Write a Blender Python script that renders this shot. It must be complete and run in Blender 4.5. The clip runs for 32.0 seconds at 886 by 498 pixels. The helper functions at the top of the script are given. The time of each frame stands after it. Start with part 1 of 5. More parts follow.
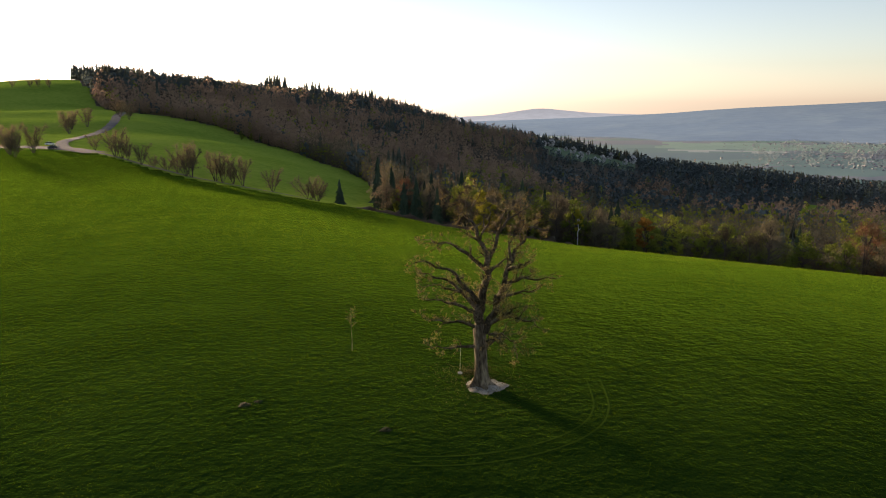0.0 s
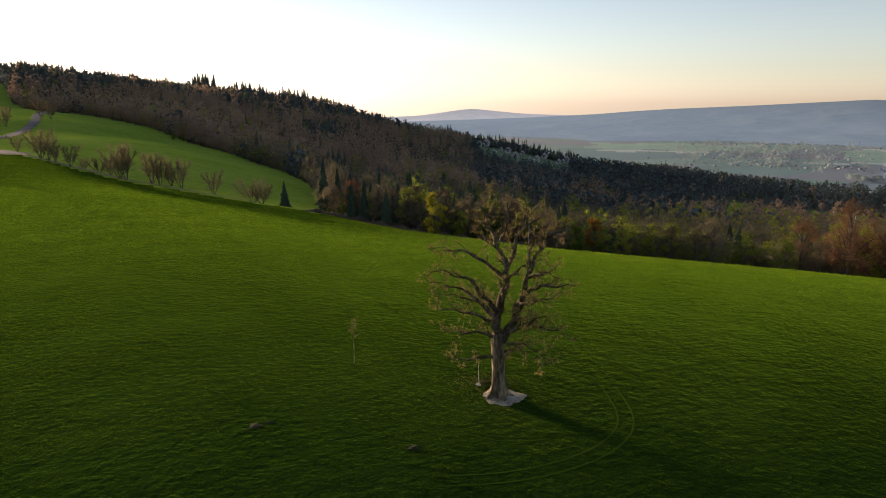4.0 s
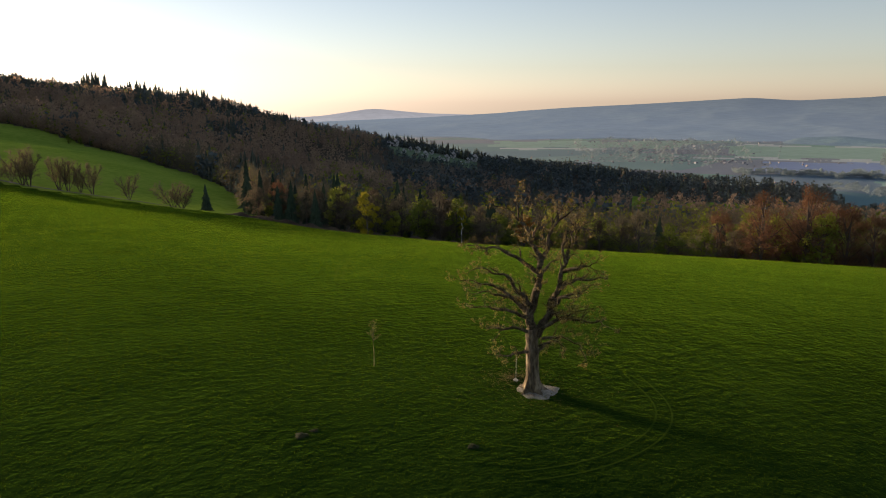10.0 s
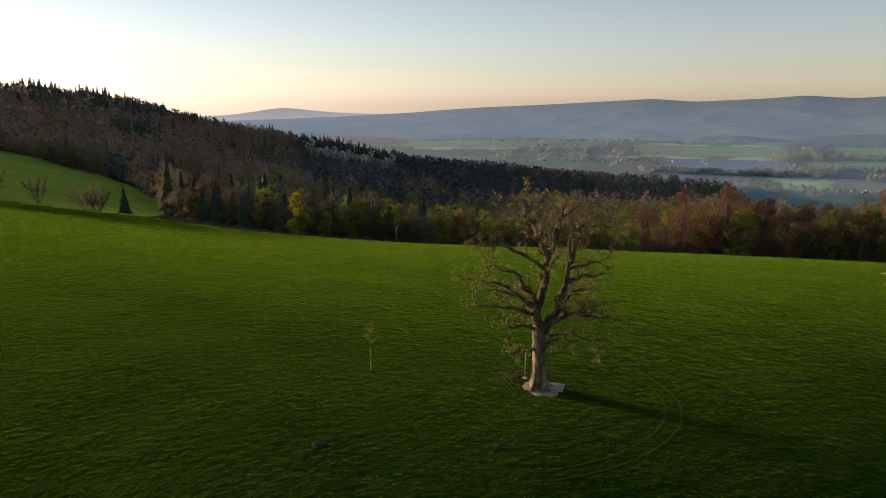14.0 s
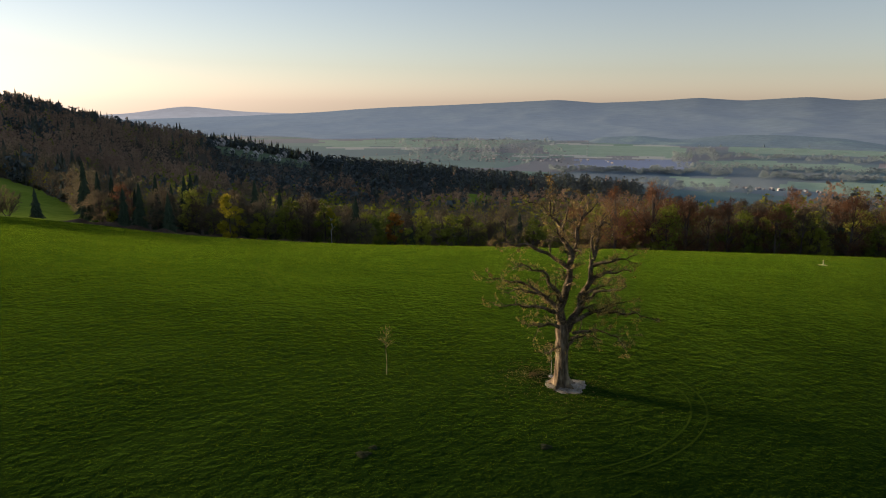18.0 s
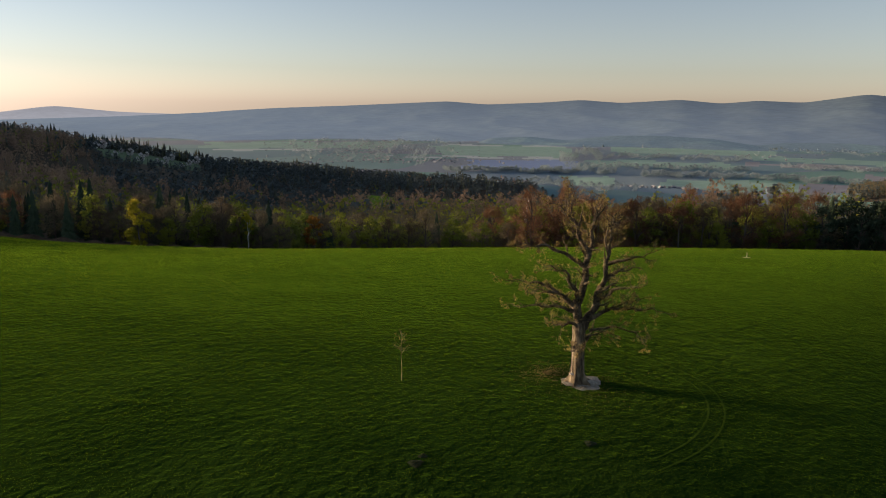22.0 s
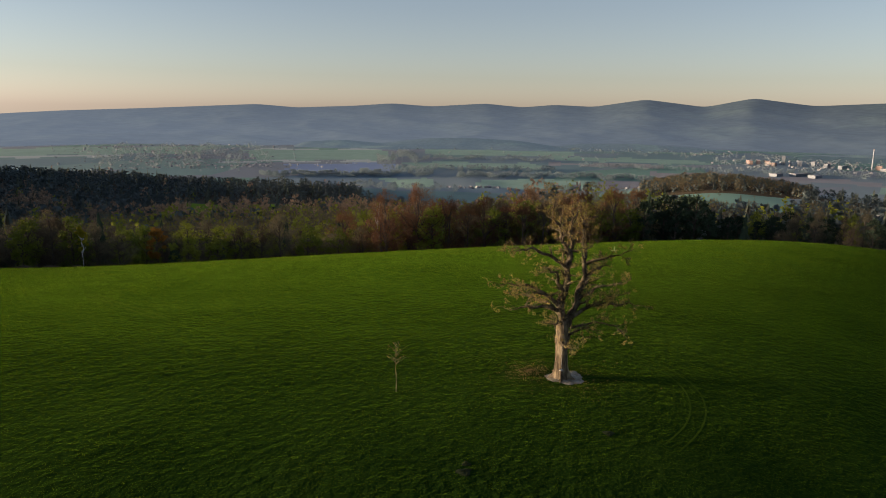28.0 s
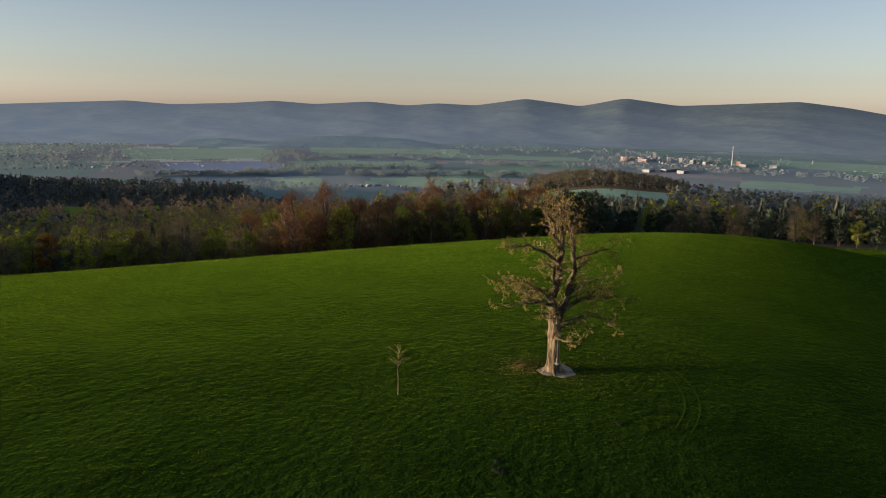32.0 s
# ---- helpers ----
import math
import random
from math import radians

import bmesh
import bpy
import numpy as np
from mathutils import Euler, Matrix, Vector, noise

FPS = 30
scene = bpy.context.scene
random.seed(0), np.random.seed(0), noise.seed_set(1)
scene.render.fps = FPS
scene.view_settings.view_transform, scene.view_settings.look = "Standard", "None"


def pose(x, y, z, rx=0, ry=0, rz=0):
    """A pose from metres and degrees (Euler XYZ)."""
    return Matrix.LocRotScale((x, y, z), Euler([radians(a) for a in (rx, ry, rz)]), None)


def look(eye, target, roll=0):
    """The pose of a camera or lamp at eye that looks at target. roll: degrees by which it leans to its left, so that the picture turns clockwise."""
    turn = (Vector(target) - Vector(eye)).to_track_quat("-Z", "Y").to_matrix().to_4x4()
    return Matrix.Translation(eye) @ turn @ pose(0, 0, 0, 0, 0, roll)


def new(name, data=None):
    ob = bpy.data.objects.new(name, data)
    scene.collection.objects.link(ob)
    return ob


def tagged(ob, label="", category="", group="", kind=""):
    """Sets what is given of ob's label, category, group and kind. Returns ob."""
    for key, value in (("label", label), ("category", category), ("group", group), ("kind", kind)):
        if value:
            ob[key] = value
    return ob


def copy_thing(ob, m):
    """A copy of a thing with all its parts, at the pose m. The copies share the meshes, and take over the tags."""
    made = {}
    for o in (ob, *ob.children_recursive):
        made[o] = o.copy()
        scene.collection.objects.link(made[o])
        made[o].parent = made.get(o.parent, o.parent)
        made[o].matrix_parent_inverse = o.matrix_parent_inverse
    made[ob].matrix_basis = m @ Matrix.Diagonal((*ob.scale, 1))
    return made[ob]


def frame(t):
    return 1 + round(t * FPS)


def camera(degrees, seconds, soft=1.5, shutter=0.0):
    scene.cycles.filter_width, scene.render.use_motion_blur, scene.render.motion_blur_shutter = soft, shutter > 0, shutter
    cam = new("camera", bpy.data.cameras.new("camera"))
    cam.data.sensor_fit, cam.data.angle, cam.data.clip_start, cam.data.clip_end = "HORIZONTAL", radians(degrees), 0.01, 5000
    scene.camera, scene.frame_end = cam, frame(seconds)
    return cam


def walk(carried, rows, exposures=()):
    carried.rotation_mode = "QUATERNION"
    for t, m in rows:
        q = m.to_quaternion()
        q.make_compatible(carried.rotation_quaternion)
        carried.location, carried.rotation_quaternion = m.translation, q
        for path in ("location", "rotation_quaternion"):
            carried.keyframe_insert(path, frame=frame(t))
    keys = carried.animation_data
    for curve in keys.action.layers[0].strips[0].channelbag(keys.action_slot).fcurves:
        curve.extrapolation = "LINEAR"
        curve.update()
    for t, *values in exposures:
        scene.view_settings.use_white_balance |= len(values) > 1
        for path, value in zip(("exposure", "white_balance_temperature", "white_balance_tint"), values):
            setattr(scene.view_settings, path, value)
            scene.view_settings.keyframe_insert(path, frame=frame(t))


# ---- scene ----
cam = camera(63.4, 32.0, soft=1.0)
PATH = [
    (0, (-1.245, -48.418, 19.728), (-1.303, -46.459, 19.331), -0.40),
    (1, (-2.611, -47.829, 19.804), (-2.617, -45.869, 19.407), -0.30),
    (2, (-3.994, -47.278, 19.881), (-3.959, -45.318, 19.484), -0.40),
    (3, (-5.436, -46.818, 19.965), (-5.352, -44.860, 19.565), -0.40),
    (3.5, (-6.194, -46.662, 19.967), (-6.087, -44.705, 19.568), -0.20),
    (5.5, (-9.217, -46.307, 19.766), (-9.031, -44.355, 19.371), -0.30),
    (6, (-9.952, -46.206, 19.727), (-9.755, -44.257, 19.326), -0.35),
    (7, (-11.249, -45.837, 19.821), (-11.014, -43.890, 19.424), -0.40),
    (8, (-12.588, -45.631, 19.840), (-12.307, -43.691, 19.442), -0.40),
    (9, (-14.074, -45.529, 19.777), (-13.738, -43.598, 19.379), -0.30),
    (10, (-15.570, -45.232, 19.834), (-15.179, -43.312, 19.435), -0.40),
    (11, (-16.969, -44.808, 19.819), (-16.524, -42.899, 19.420), -0.30),
    (12, (-18.397, -44.217, 19.759), (-17.892, -42.324, 19.359), -0.30),
    (13, (-19.862, -43.475, 19.677), (-19.298, -41.598, 19.277), -0.10),
    (14, (-21.378, -42.732, 19.607), (-20.756, -40.874, 19.206), -0.10),
    (14.5, (-22.168, -42.358, 19.593), (-21.518, -40.510, 19.193), 0.00),
    (16.5, (-25.607, -40.834, 19.528), (-24.836, -39.032, 19.128), 0.20),
    (17, (-26.479, -40.358, 19.517), (-25.682, -38.568, 19.117), 0.20),
    (18, (-28.218, -39.245, 19.501), (-27.368, -37.480, 19.100), 0.30),
    (19, (-29.973, -38.057, 19.532), (-29.066, -36.320, 19.131), 0.50),
    (20, (-31.996, -36.894, 19.424), (-31.025, -35.193, 19.024), 0.60),
    (21, (-33.886, -35.719, 19.405), (-32.847, -34.057, 19.008), 0.60),
    (22, (-35.561, -34.540, 19.481), (-34.451, -32.924, 19.085), 0.60),
    (23, (-37.102, -33.322, 19.607), (-35.921, -31.757, 19.212), 0.70),
    (24, (-38.744, -32.045, 19.656), (-37.495, -30.532, 19.265), 0.70),
    (25, (-40.386, -30.635, 19.676), (-39.070, -29.181, 19.288), 0.80),
    (25.5, (-41.164, -29.990, 19.677), (-39.816, -28.564, 19.290), 0.80),
    (27.5, (-44.051, -27.275, 19.710), (-42.589, -25.965, 19.327), 0.80),
    (28, (-44.724, -26.530, 19.710), (-43.235, -25.250, 19.328), 0.80),
    (29, (-45.963, -24.959, 19.674), (-44.424, -23.741, 19.293), 0.90),
    (30, (-47.080, -23.296, 19.631), (-45.492, -22.141, 19.250), 1.00),
    (31, (-48.146, -21.619, 19.532), (-46.513, -20.530, 19.150), 1.10),
    (32, (-48.996, -19.884, 19.524), (-47.321, -18.859, 19.142), 1.10),
]
walk(cam, [(t, look(eye, target, roll)) for t, eye, target, roll in PATH], exposures=[(0.0, 1.86, 6150, 19), (5.0, 1.68, 6150, 19), (10.0, 1.55, 6150, 19), (19.0, 1.44, 6060, 19), (32.0, 1.27, 5880, 18)])

# ---- light ----
SUN_AZ, SUN_EL = -42.0, 3.4          # compass way of the sun from +y clockwise, and its height
world = bpy.data.worlds.new("world")
scene.world = world
world.use_nodes = True
wn, wl = world.node_tree.nodes, world.node_tree.links
sky = wn.new("ShaderNodeTexSky")
sky.sky_type, sky.sun_disc = "NISHITA", False
sky.sun_elevation, sky.sun_rotation = radians(SUN_EL), radians(SUN_AZ)
sky.altitude, sky.air_density, sky.dust_density, sky.ozone_density = 400, 0.9, 0.55, 1.6
soft_sky = wn.new("ShaderNodeHueSaturation")
soft_sky.inputs["Saturation"].default_value = 0.57
wl.new(sky.outputs[0], soft_sky.inputs["Color"])
wl.new(soft_sky.outputs[0], wn["Background"].inputs[0])
wn["Background"].inputs[1].default_value = 0.1
sun_data = bpy.data.lights.new("sun", "SUN")
sun_data.energy, sun_data.angle, sun_data.color = 8.5, radians(11.0), (1.0, 0.71, 0.40)
sun = new("sun", sun_data)
sa, se = radians(SUN_AZ), radians(SUN_EL)
sun.matrix_world = look((math.sin(sa) * math.cos(se) * 100, math.cos(sa) * math.cos(se) * 100, math.sin(se) * 100), (0, 0, 0))


# ---- materials ----
def material(name, colours, scale=4.0, fine=40.0, rough=0.85, bump=0.0, bump_scale=30.0, leaf=0.0, random_hue=0.0, metal=0.0, island=False, glow=0.0, gloss=0.1, stretch=1.0, spread=0.26):
    """A node material: a ramp of colours over two scales of noise in metres, bump, and some light let through leaves."""
    m = bpy.data.materials.new(name)
    m.use_nodes = True
    n, l = m.node_tree.nodes, m.node_tree.links
    b = n["Principled BSDF"]
    co = n.new("ShaderNodeTexCoord")
    geo = n.new("ShaderNodeNewGeometry")
    big, small = n.new("ShaderNodeTexNoise"), n.new("ShaderNodeTexNoise")
    big.inputs["Scale"].default_value, small.inputs["Scale"].default_value = 1 / scale, fine
    big.inputs["Detail"].default_value, small.inputs["Detail"].default_value = 4, 3
    place = geo.outputs["Position"]
    if stretch != 1.0:
        mp = n.new("ShaderNodeMapping")
        mp.inputs["Scale"].default_value = (1, 1, stretch)
        l.new(place, mp.inputs["Vector"])
        place = mp.outputs[0]
    for t in (big, small):
        l.new(place, t.inputs["Vector"])
    mix = n.new("ShaderNodeMath")
    mix.operation = "MULTIPLY_ADD"
    l.new(small.outputs[0], mix.inputs[0])
    mix.inputs[1].default_value = 0.45
    half = n.new("ShaderNodeMath")
    half.operation = "MULTIPLY"
    half.inputs[1].default_value = 0.55
    l.new(big.outputs[0], half.inputs[0])
    l.new(half.outputs[0], mix.inputs[2])
    src = mix.outputs[0]
    if island or random_hue:
        r = n.new("ShaderNodeObjectInfo") if not island else geo
        add = n.new("ShaderNodeMath")
        add.operation = "MULTIPLY_ADD"
        l.new(r.outputs["Random Per Island" if island else "Random"], add.inputs[0])
        add.inputs[1].default_value = random_hue
        sub = n.new("ShaderNodeMath")
        sub.operation = "SUBTRACT"
        sub.inputs[1].default_value = random_hue / 2
        l.new(src, sub.inputs[0])
        l.new(sub.outputs[0], add.inputs[2])
        src = add.outputs[0]
    ramp = n.new("ShaderNodeValToRGB")
    e = ramp.color_ramp.elements
    while len(e) < len(colours):
        e.new(0.5)
    for i, c in enumerate(colours):
        e[i].position = 0.5 - spread / 2 + spread * i / max(1, len(colours) - 1)
        e[i].color = (*c, 1)
    l.new(src, ramp.inputs[0])
    l.new(ramp.outputs[0], b.inputs["Base Color"])
    b.inputs["Roughness"].default_value, b.inputs["Metallic"].default_value = rough, metal
    b.inputs["Specular IOR Level"].default_value = gloss
    if bump:
        bn, bt = n.new("ShaderNodeBump"), n.new("ShaderNodeTexNoise")
        bt.inputs["Scale"].default_value, bt.inputs["Detail"].default_value = bump_scale, 5
        l.new(place, bt.inputs["Vector"])
        bn.inputs["Strength"].default_value, bn.inputs["Distance"].default_value = 1.0, bump
        l.new(bt.outputs[0], bn.inputs["Height"])
        l.new(bn.outputs[0], b.inputs["Normal"])
    if leaf:
        tr, ms = n.new("ShaderNodeBsdfTranslucent"), n.new("ShaderNodeMixShader")
        l.new(ramp.outputs[0], tr.inputs[0])
        ms.inputs[0].default_value = leaf
        l.new(b.outputs[0], ms.inputs[1])
        l.new(tr.outputs[0], ms.inputs[2])
        l.new(ms.outputs[0], n["Material Output"].inputs[0])
    if glow:
        l.new(ramp.outputs[0], b.inputs["Emission Color"])
        b.inputs["Emission Strength"].default_value = glow
    return m


GRASS_BLADE = material("grass_blade", [(0.0661, 0.1236, 0.0066), (0.0980, 0.1627, 0.0095), (0.1311, 0.1905, 0.0114)], 9, 1.1, 0.9, leaf=0.8, gloss=0.0, spread=0.3)
LIMB_BARK = material("dark_limb_bark", [(0.024, 0.020, 0.014), (0.066, 0.054, 0.036), (0.145, 0.12, 0.08)], 0.5, 8.0, 0.95, 0.05, 9.0, gloss=0.03)
BARK = material("old_bark", [(0.045, 0.036, 0.025), (0.12, 0.098, 0.066), (0.23, 0.194, 0.132)], 0.5, 6.0, 0.95, 0.2, 6.0, stretch=0.3, spread=0.22, gloss=0.03)
TWIG_LEAF = material("opening_leaves", [(0.155, 0.118, 0.034), (0.22, 0.17, 0.048), (0.28, 0.218, 0.066)], 1.5, 6.0, 0.7, leaf=0.14, random_hue=0.5, island=True)
DRY = material("dry_earth", [(0.14, 0.128, 0.098), (0.25, 0.232, 0.185), (0.38, 0.36, 0.295)], 0.7, 8.0, 0.95, 0.03, 14.0)
WOOD_BARK = material("forest_bark", [(0.05, 0.042, 0.035), (0.09, 0.075, 0.06), (0.13, 0.11, 0.09)], 2, 6, 0.95)
# Far-ridge pine: haze put into the colour, lighter and bluer than near needles.
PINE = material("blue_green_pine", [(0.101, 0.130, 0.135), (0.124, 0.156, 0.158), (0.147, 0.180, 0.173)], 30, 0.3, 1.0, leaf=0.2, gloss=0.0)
BIRCH_BARK = material("birch_bark", [(0.25, 0.23, 0.20), (0.62, 0.60, 0.55), (0.75, 0.73, 0.68)], 0.7, 4, 0.8)
TWIGS = material("bare_twigs", [(0.109, 0.092, 0.060), (0.160, 0.136, 0.087), (0.208, 0.181, 0.110)], 12, 0.6, 0.9, leaf=0.5, random_hue=0.45)
# Hill twigs and spruce: lighter copies of the near ones, lifted for haze.
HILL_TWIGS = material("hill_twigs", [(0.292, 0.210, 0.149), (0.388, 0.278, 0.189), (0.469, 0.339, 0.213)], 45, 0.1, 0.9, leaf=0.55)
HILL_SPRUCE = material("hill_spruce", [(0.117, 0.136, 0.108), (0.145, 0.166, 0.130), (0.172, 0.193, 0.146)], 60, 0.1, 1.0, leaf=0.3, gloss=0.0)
RUSSET = material("russet_twigs", [(0.131, 0.071, 0.038), (0.199, 0.108, 0.057), (0.256, 0.143, 0.069)], 10, 0.6, 0.9, leaf=0.25, random_hue=0.3)
NEEDLES = material("spruce_needles", [(0.043, 0.065, 0.043), (0.057, 0.085, 0.053), (0.075, 0.105, 0.062)], 10, 0.8, 1.0, leaf=0.25, random_hue=0.4, gloss=0.0)
SPRING = material("spring_leaves", [(0.139, 0.181, 0.027), (0.213, 0.255, 0.036), (0.288, 0.319, 0.045)], 10, 0.6, 0.7, leaf=0.5, random_hue=0.4)
HEDGE_TWIGS = material("hedge_twigs", [(0.094, 0.079, 0.045), (0.137, 0.115, 0.065), (0.187, 0.156, 0.082)], 6, 0.6, 0.9, leaf=0.4, random_hue=0.4)
YELLOW = material("yellow_leaves", [(0.24, 0.235, 0.02), (0.34, 0.32, 0.025), (0.42, 0.38, 0.03)], 4, 0.8, 0.7, leaf=0.5, random_hue=0.2)
AMBER = material("amber_leaves", [(0.24, 0.12, 0.02), (0.32, 0.16, 0.03), (0.35, 0.20, 0.04)], 4, 0.8, 0.7, leaf=0.5, random_hue=0.2)
BLOSSOM = material("blossom", [(0.62, 0.61, 0.60), (0.74, 0.73, 0.72), (0.82, 0.81, 0.80)], 3, 0.8, 0.8, leaf=0.5)
ROAD = material("asphalt", [(0.06, 0.06, 0.06), (0.085, 0.083, 0.08), (0.11, 0.105, 0.10)], 8, 1.0, 0.8)


# ---- mesh helpers ----
def tri_mesh(name, verts, faces, normals=None):
    """A mesh from an array of corners and one of triangles or quads, with the crown's rounding where normals are given."""
    me = bpy.data.meshes.new(name)
    verts, faces = np.asarray(verts, np.float32), np.asarray(faces, np.int32)
    k = faces.shape[1]
    if normals is not None:
        a, b, c = verts[faces[:, 0]], verts[faces[:, 1]], verts[faces[:, 2]]
        inward = (np.cross(b - a, c - a) * np.asarray(normals)[faces[:, 0]]).sum(1) < 0
        faces[inward] = faces[inward][:, ::-1]
    me.vertices.add(len(verts))
    me.vertices.foreach_set("co", verts.ravel())
    me.loops.add(faces.size)
    me.loops.foreach_set("vertex_index", faces.ravel())
    me.polygons.add(len(faces))
    me.polygons.foreach_set("loop_start", np.arange(0, faces.size, k, dtype=np.int32))
    me.update(calc_edges=True)
    if normals is None:
        me.validate()
    else:
        me.polygons.foreach_set("use_smooth", np.ones(len(faces), bool))
        me.normals_split_custom_set_from_vertices(np.asarray(normals, np.float32))
    return me


def rounded(rng, verts, k, centre, rough=0.45):
    """Normals that follow a crown as a whole, with some unrest from one leaf to the next (k corners each)."""
    d = np.asarray(verts, float) - centre
    d /= np.linalg.norm(d, axis=1)[:, None] + 1e-6
    d += np.repeat(rng.normal(0, rough, (len(d) // k, 3)), k, 0)
    return d / (np.linalg.norm(d, axis=1)[:, None] + 1e-6)


def put(name, me, mat, parent=None, label="", smooth=False):
    """Links a mesh as one object, under a thing where one is given."""
    if not me.materials:
        me.materials.append(mat)
    if smooth:
        me.polygons.foreach_set("use_smooth", np.ones(len(me.polygons), bool))
    ob = new(name, me)
    if parent:
        ob.parent = parent
    return tagged(ob, label)


def part(name, bm, mat, parent, label="", smooth=False):
    me = bpy.data.meshes.new(name)
    bm.to_mesh(me)
    bm.free()
    return put(name, me, mat, parent, label, smooth)


class Tubes:
    """Collects tapered tubes into one mesh."""
    def __init__(self):
        self.v, self.f = [], []

    def add(self, pts, radii, sides=6, lobes=0.0):
        pts = [Vector(p) for p in pts]
        base, n = len(self.v), len(pts)
        for i, p in enumerate(pts):
            way = (pts[min(i + 1, n - 1)] - pts[max(i - 1, 0)]).normalized()
            side = way.cross(Vector((0.31, 0.95, 0.05)) if abs(way.z) > 0.8 else Vector((0, 0, 1))).normalized()
            up = side.cross(way)
            for k in range(sides):
                a = 2 * math.pi * k / sides
                r = radii[i] * (1 + lobes * math.sin(3 * a + i * 0.7) + lobes * 0.6 * math.sin(5 * a - i * 0.4))
                self.v.append(p + side * (r * math.cos(a)) + up * (r * math.sin(a)))
        for i in range(n - 1):
            for k in range(sides):
                a, b = base + i * sides + k, base + i * sides + (k + 1) % sides
                self.f.append((a, b, b + sides, a + sides))
        self.v.append(pts[-1])
        for k in range(sides):
            a = base + (n - 1) * sides
            self.f.append((a + k, a + (k + 1) % sides, len(self.v) - 1))

    def mesh(self, name):
        me = bpy.data.meshes.new(name)
        me.from_pydata([tuple(v) for v in self.v], [], self.f)
        me.update()
        return me


def cards(rng, centres, size, spread=0.5):
    """Small leaf-shaped quads, turned every way, at the centres."""
    c = np.asarray(centres, float)
    n = len(c)
    a = rng.normal(size=(n, 3))
    a /= np.linalg.norm(a, axis=1)[:, None]
    b = np.cross(a, rng.normal(size=(n, 3)))
    b /= np.linalg.norm(b, axis=1)[:, None]
    s = size * (1 + spread * rng.uniform(-1, 1, (n, 1)))
    a, b = a * s * 0.62, b * s * 0.38
    v = np.stack([c - a, c + b, c + a, c - b], 1).reshape(-1, 3)
    return v, np.arange(4 * n).reshape(-1, 4)


def twig_cards(rng, roots, ways, length, width):
    """Thin long triangles: twigs."""
    r, w = np.asarray(roots, float), np.asarray(ways, float)
    n = len(r)
    w = w / np.linalg.norm(w, axis=1)[:, None]
    side = np.cross(w, rng.normal(size=(n, 3)))
    side /= np.linalg.norm(side, axis=1)[:, None]
    ln = length * rng.uniform(0.6, 1.3, (n, 1))
    v = np.stack([r - side * width, r + side * width, r + w * ln], 1).reshape(-1, 3)
    return v, np.arange(3 * n).reshape(-1, 3)


# ---- the lie of the land ----
AZ_KEYS = [-180, -110, -60, -40, -28, -18, -8, 2, 14, 26, 40, 56, 72, 90, 120, 180]
RING_KEYS = [
    (240, [-12, -8, 0, -1, -5.5, -12, -20, -28, -36, -38, -36, -34, -30, -26, -20, -12]),
    (340, [-14, -8, 3, 3, 0, -8, -21, -38, -48, -50, -50, -46, -40, -36, -28, -14]),
    (480, [-18, -6, 10, 10, 8, -2, -21, -42, -55, -60, -62, -60, -54, -48, -36, -18]),
    (650, [-24, 0, 22, 22, 19, 9, -11, -38, -56, -66, -74, -76, -72, -64, -48, -24]),
    (860, [-30, 8, 38, 38, 55.9, 28.5, 9, -16, -51, -71, -77, -88, -86, -78, -60, -30]),
    (1130, [-40, 6, 36, 36, 48, 41, 25, -34, -86, -100, -106, -102, -100, -96, -80, -40]),
    (1500, [-60, -20, 10, 10, 10, 0, -35, -92, -102, -104, -104, -102, -100, -100, -90, -60]),
    (2300, [-90, -70, -60, -60, -60, -60, -80, -98, -102, -102, -100, -98, -98, -98, -95, -90]),
    (5200, [-130, -130, -130, -130, -130, -130, -130, -130, -130, -130, -130, -130, -130, -130, -130, -130]),
]


def dome(x, y):
    """The meadow's rounded back, whose top is near the old tree."""
    return (-0.0096 * x + 0.0090 * y - 0.000747 * x * x - 0.00131 * y * y + 0.000123 * x * y
            + 2.9e-7 * x * x * y - 5.56e-6 * x * y * y + 3.79e-6 * y ** 3 + 1.89e-6 * x ** 3)


def smooth01(a, b, v):
    t = np.clip((v - a) / (b - a), 0, 1)
    return t * t * (3 - 2 * t)


KNOLLS = [(59.5, 430, 60, 15), (71, 900, 110, 26), (81, 790, 90, 8)]  # compass way, distance, size, rise


def polar(az, r):
    a = np.radians(az)
    return r * np.sin(a), r * np.cos(a)


GRID_AZ = np.arange(-180, 180.01, 0.5)
GRID_R = np.unique(np.r_[np.arange(0, 60, 1.0), np.arange(60, 200, 2.0), np.geomspace(200, 5200, 130)])


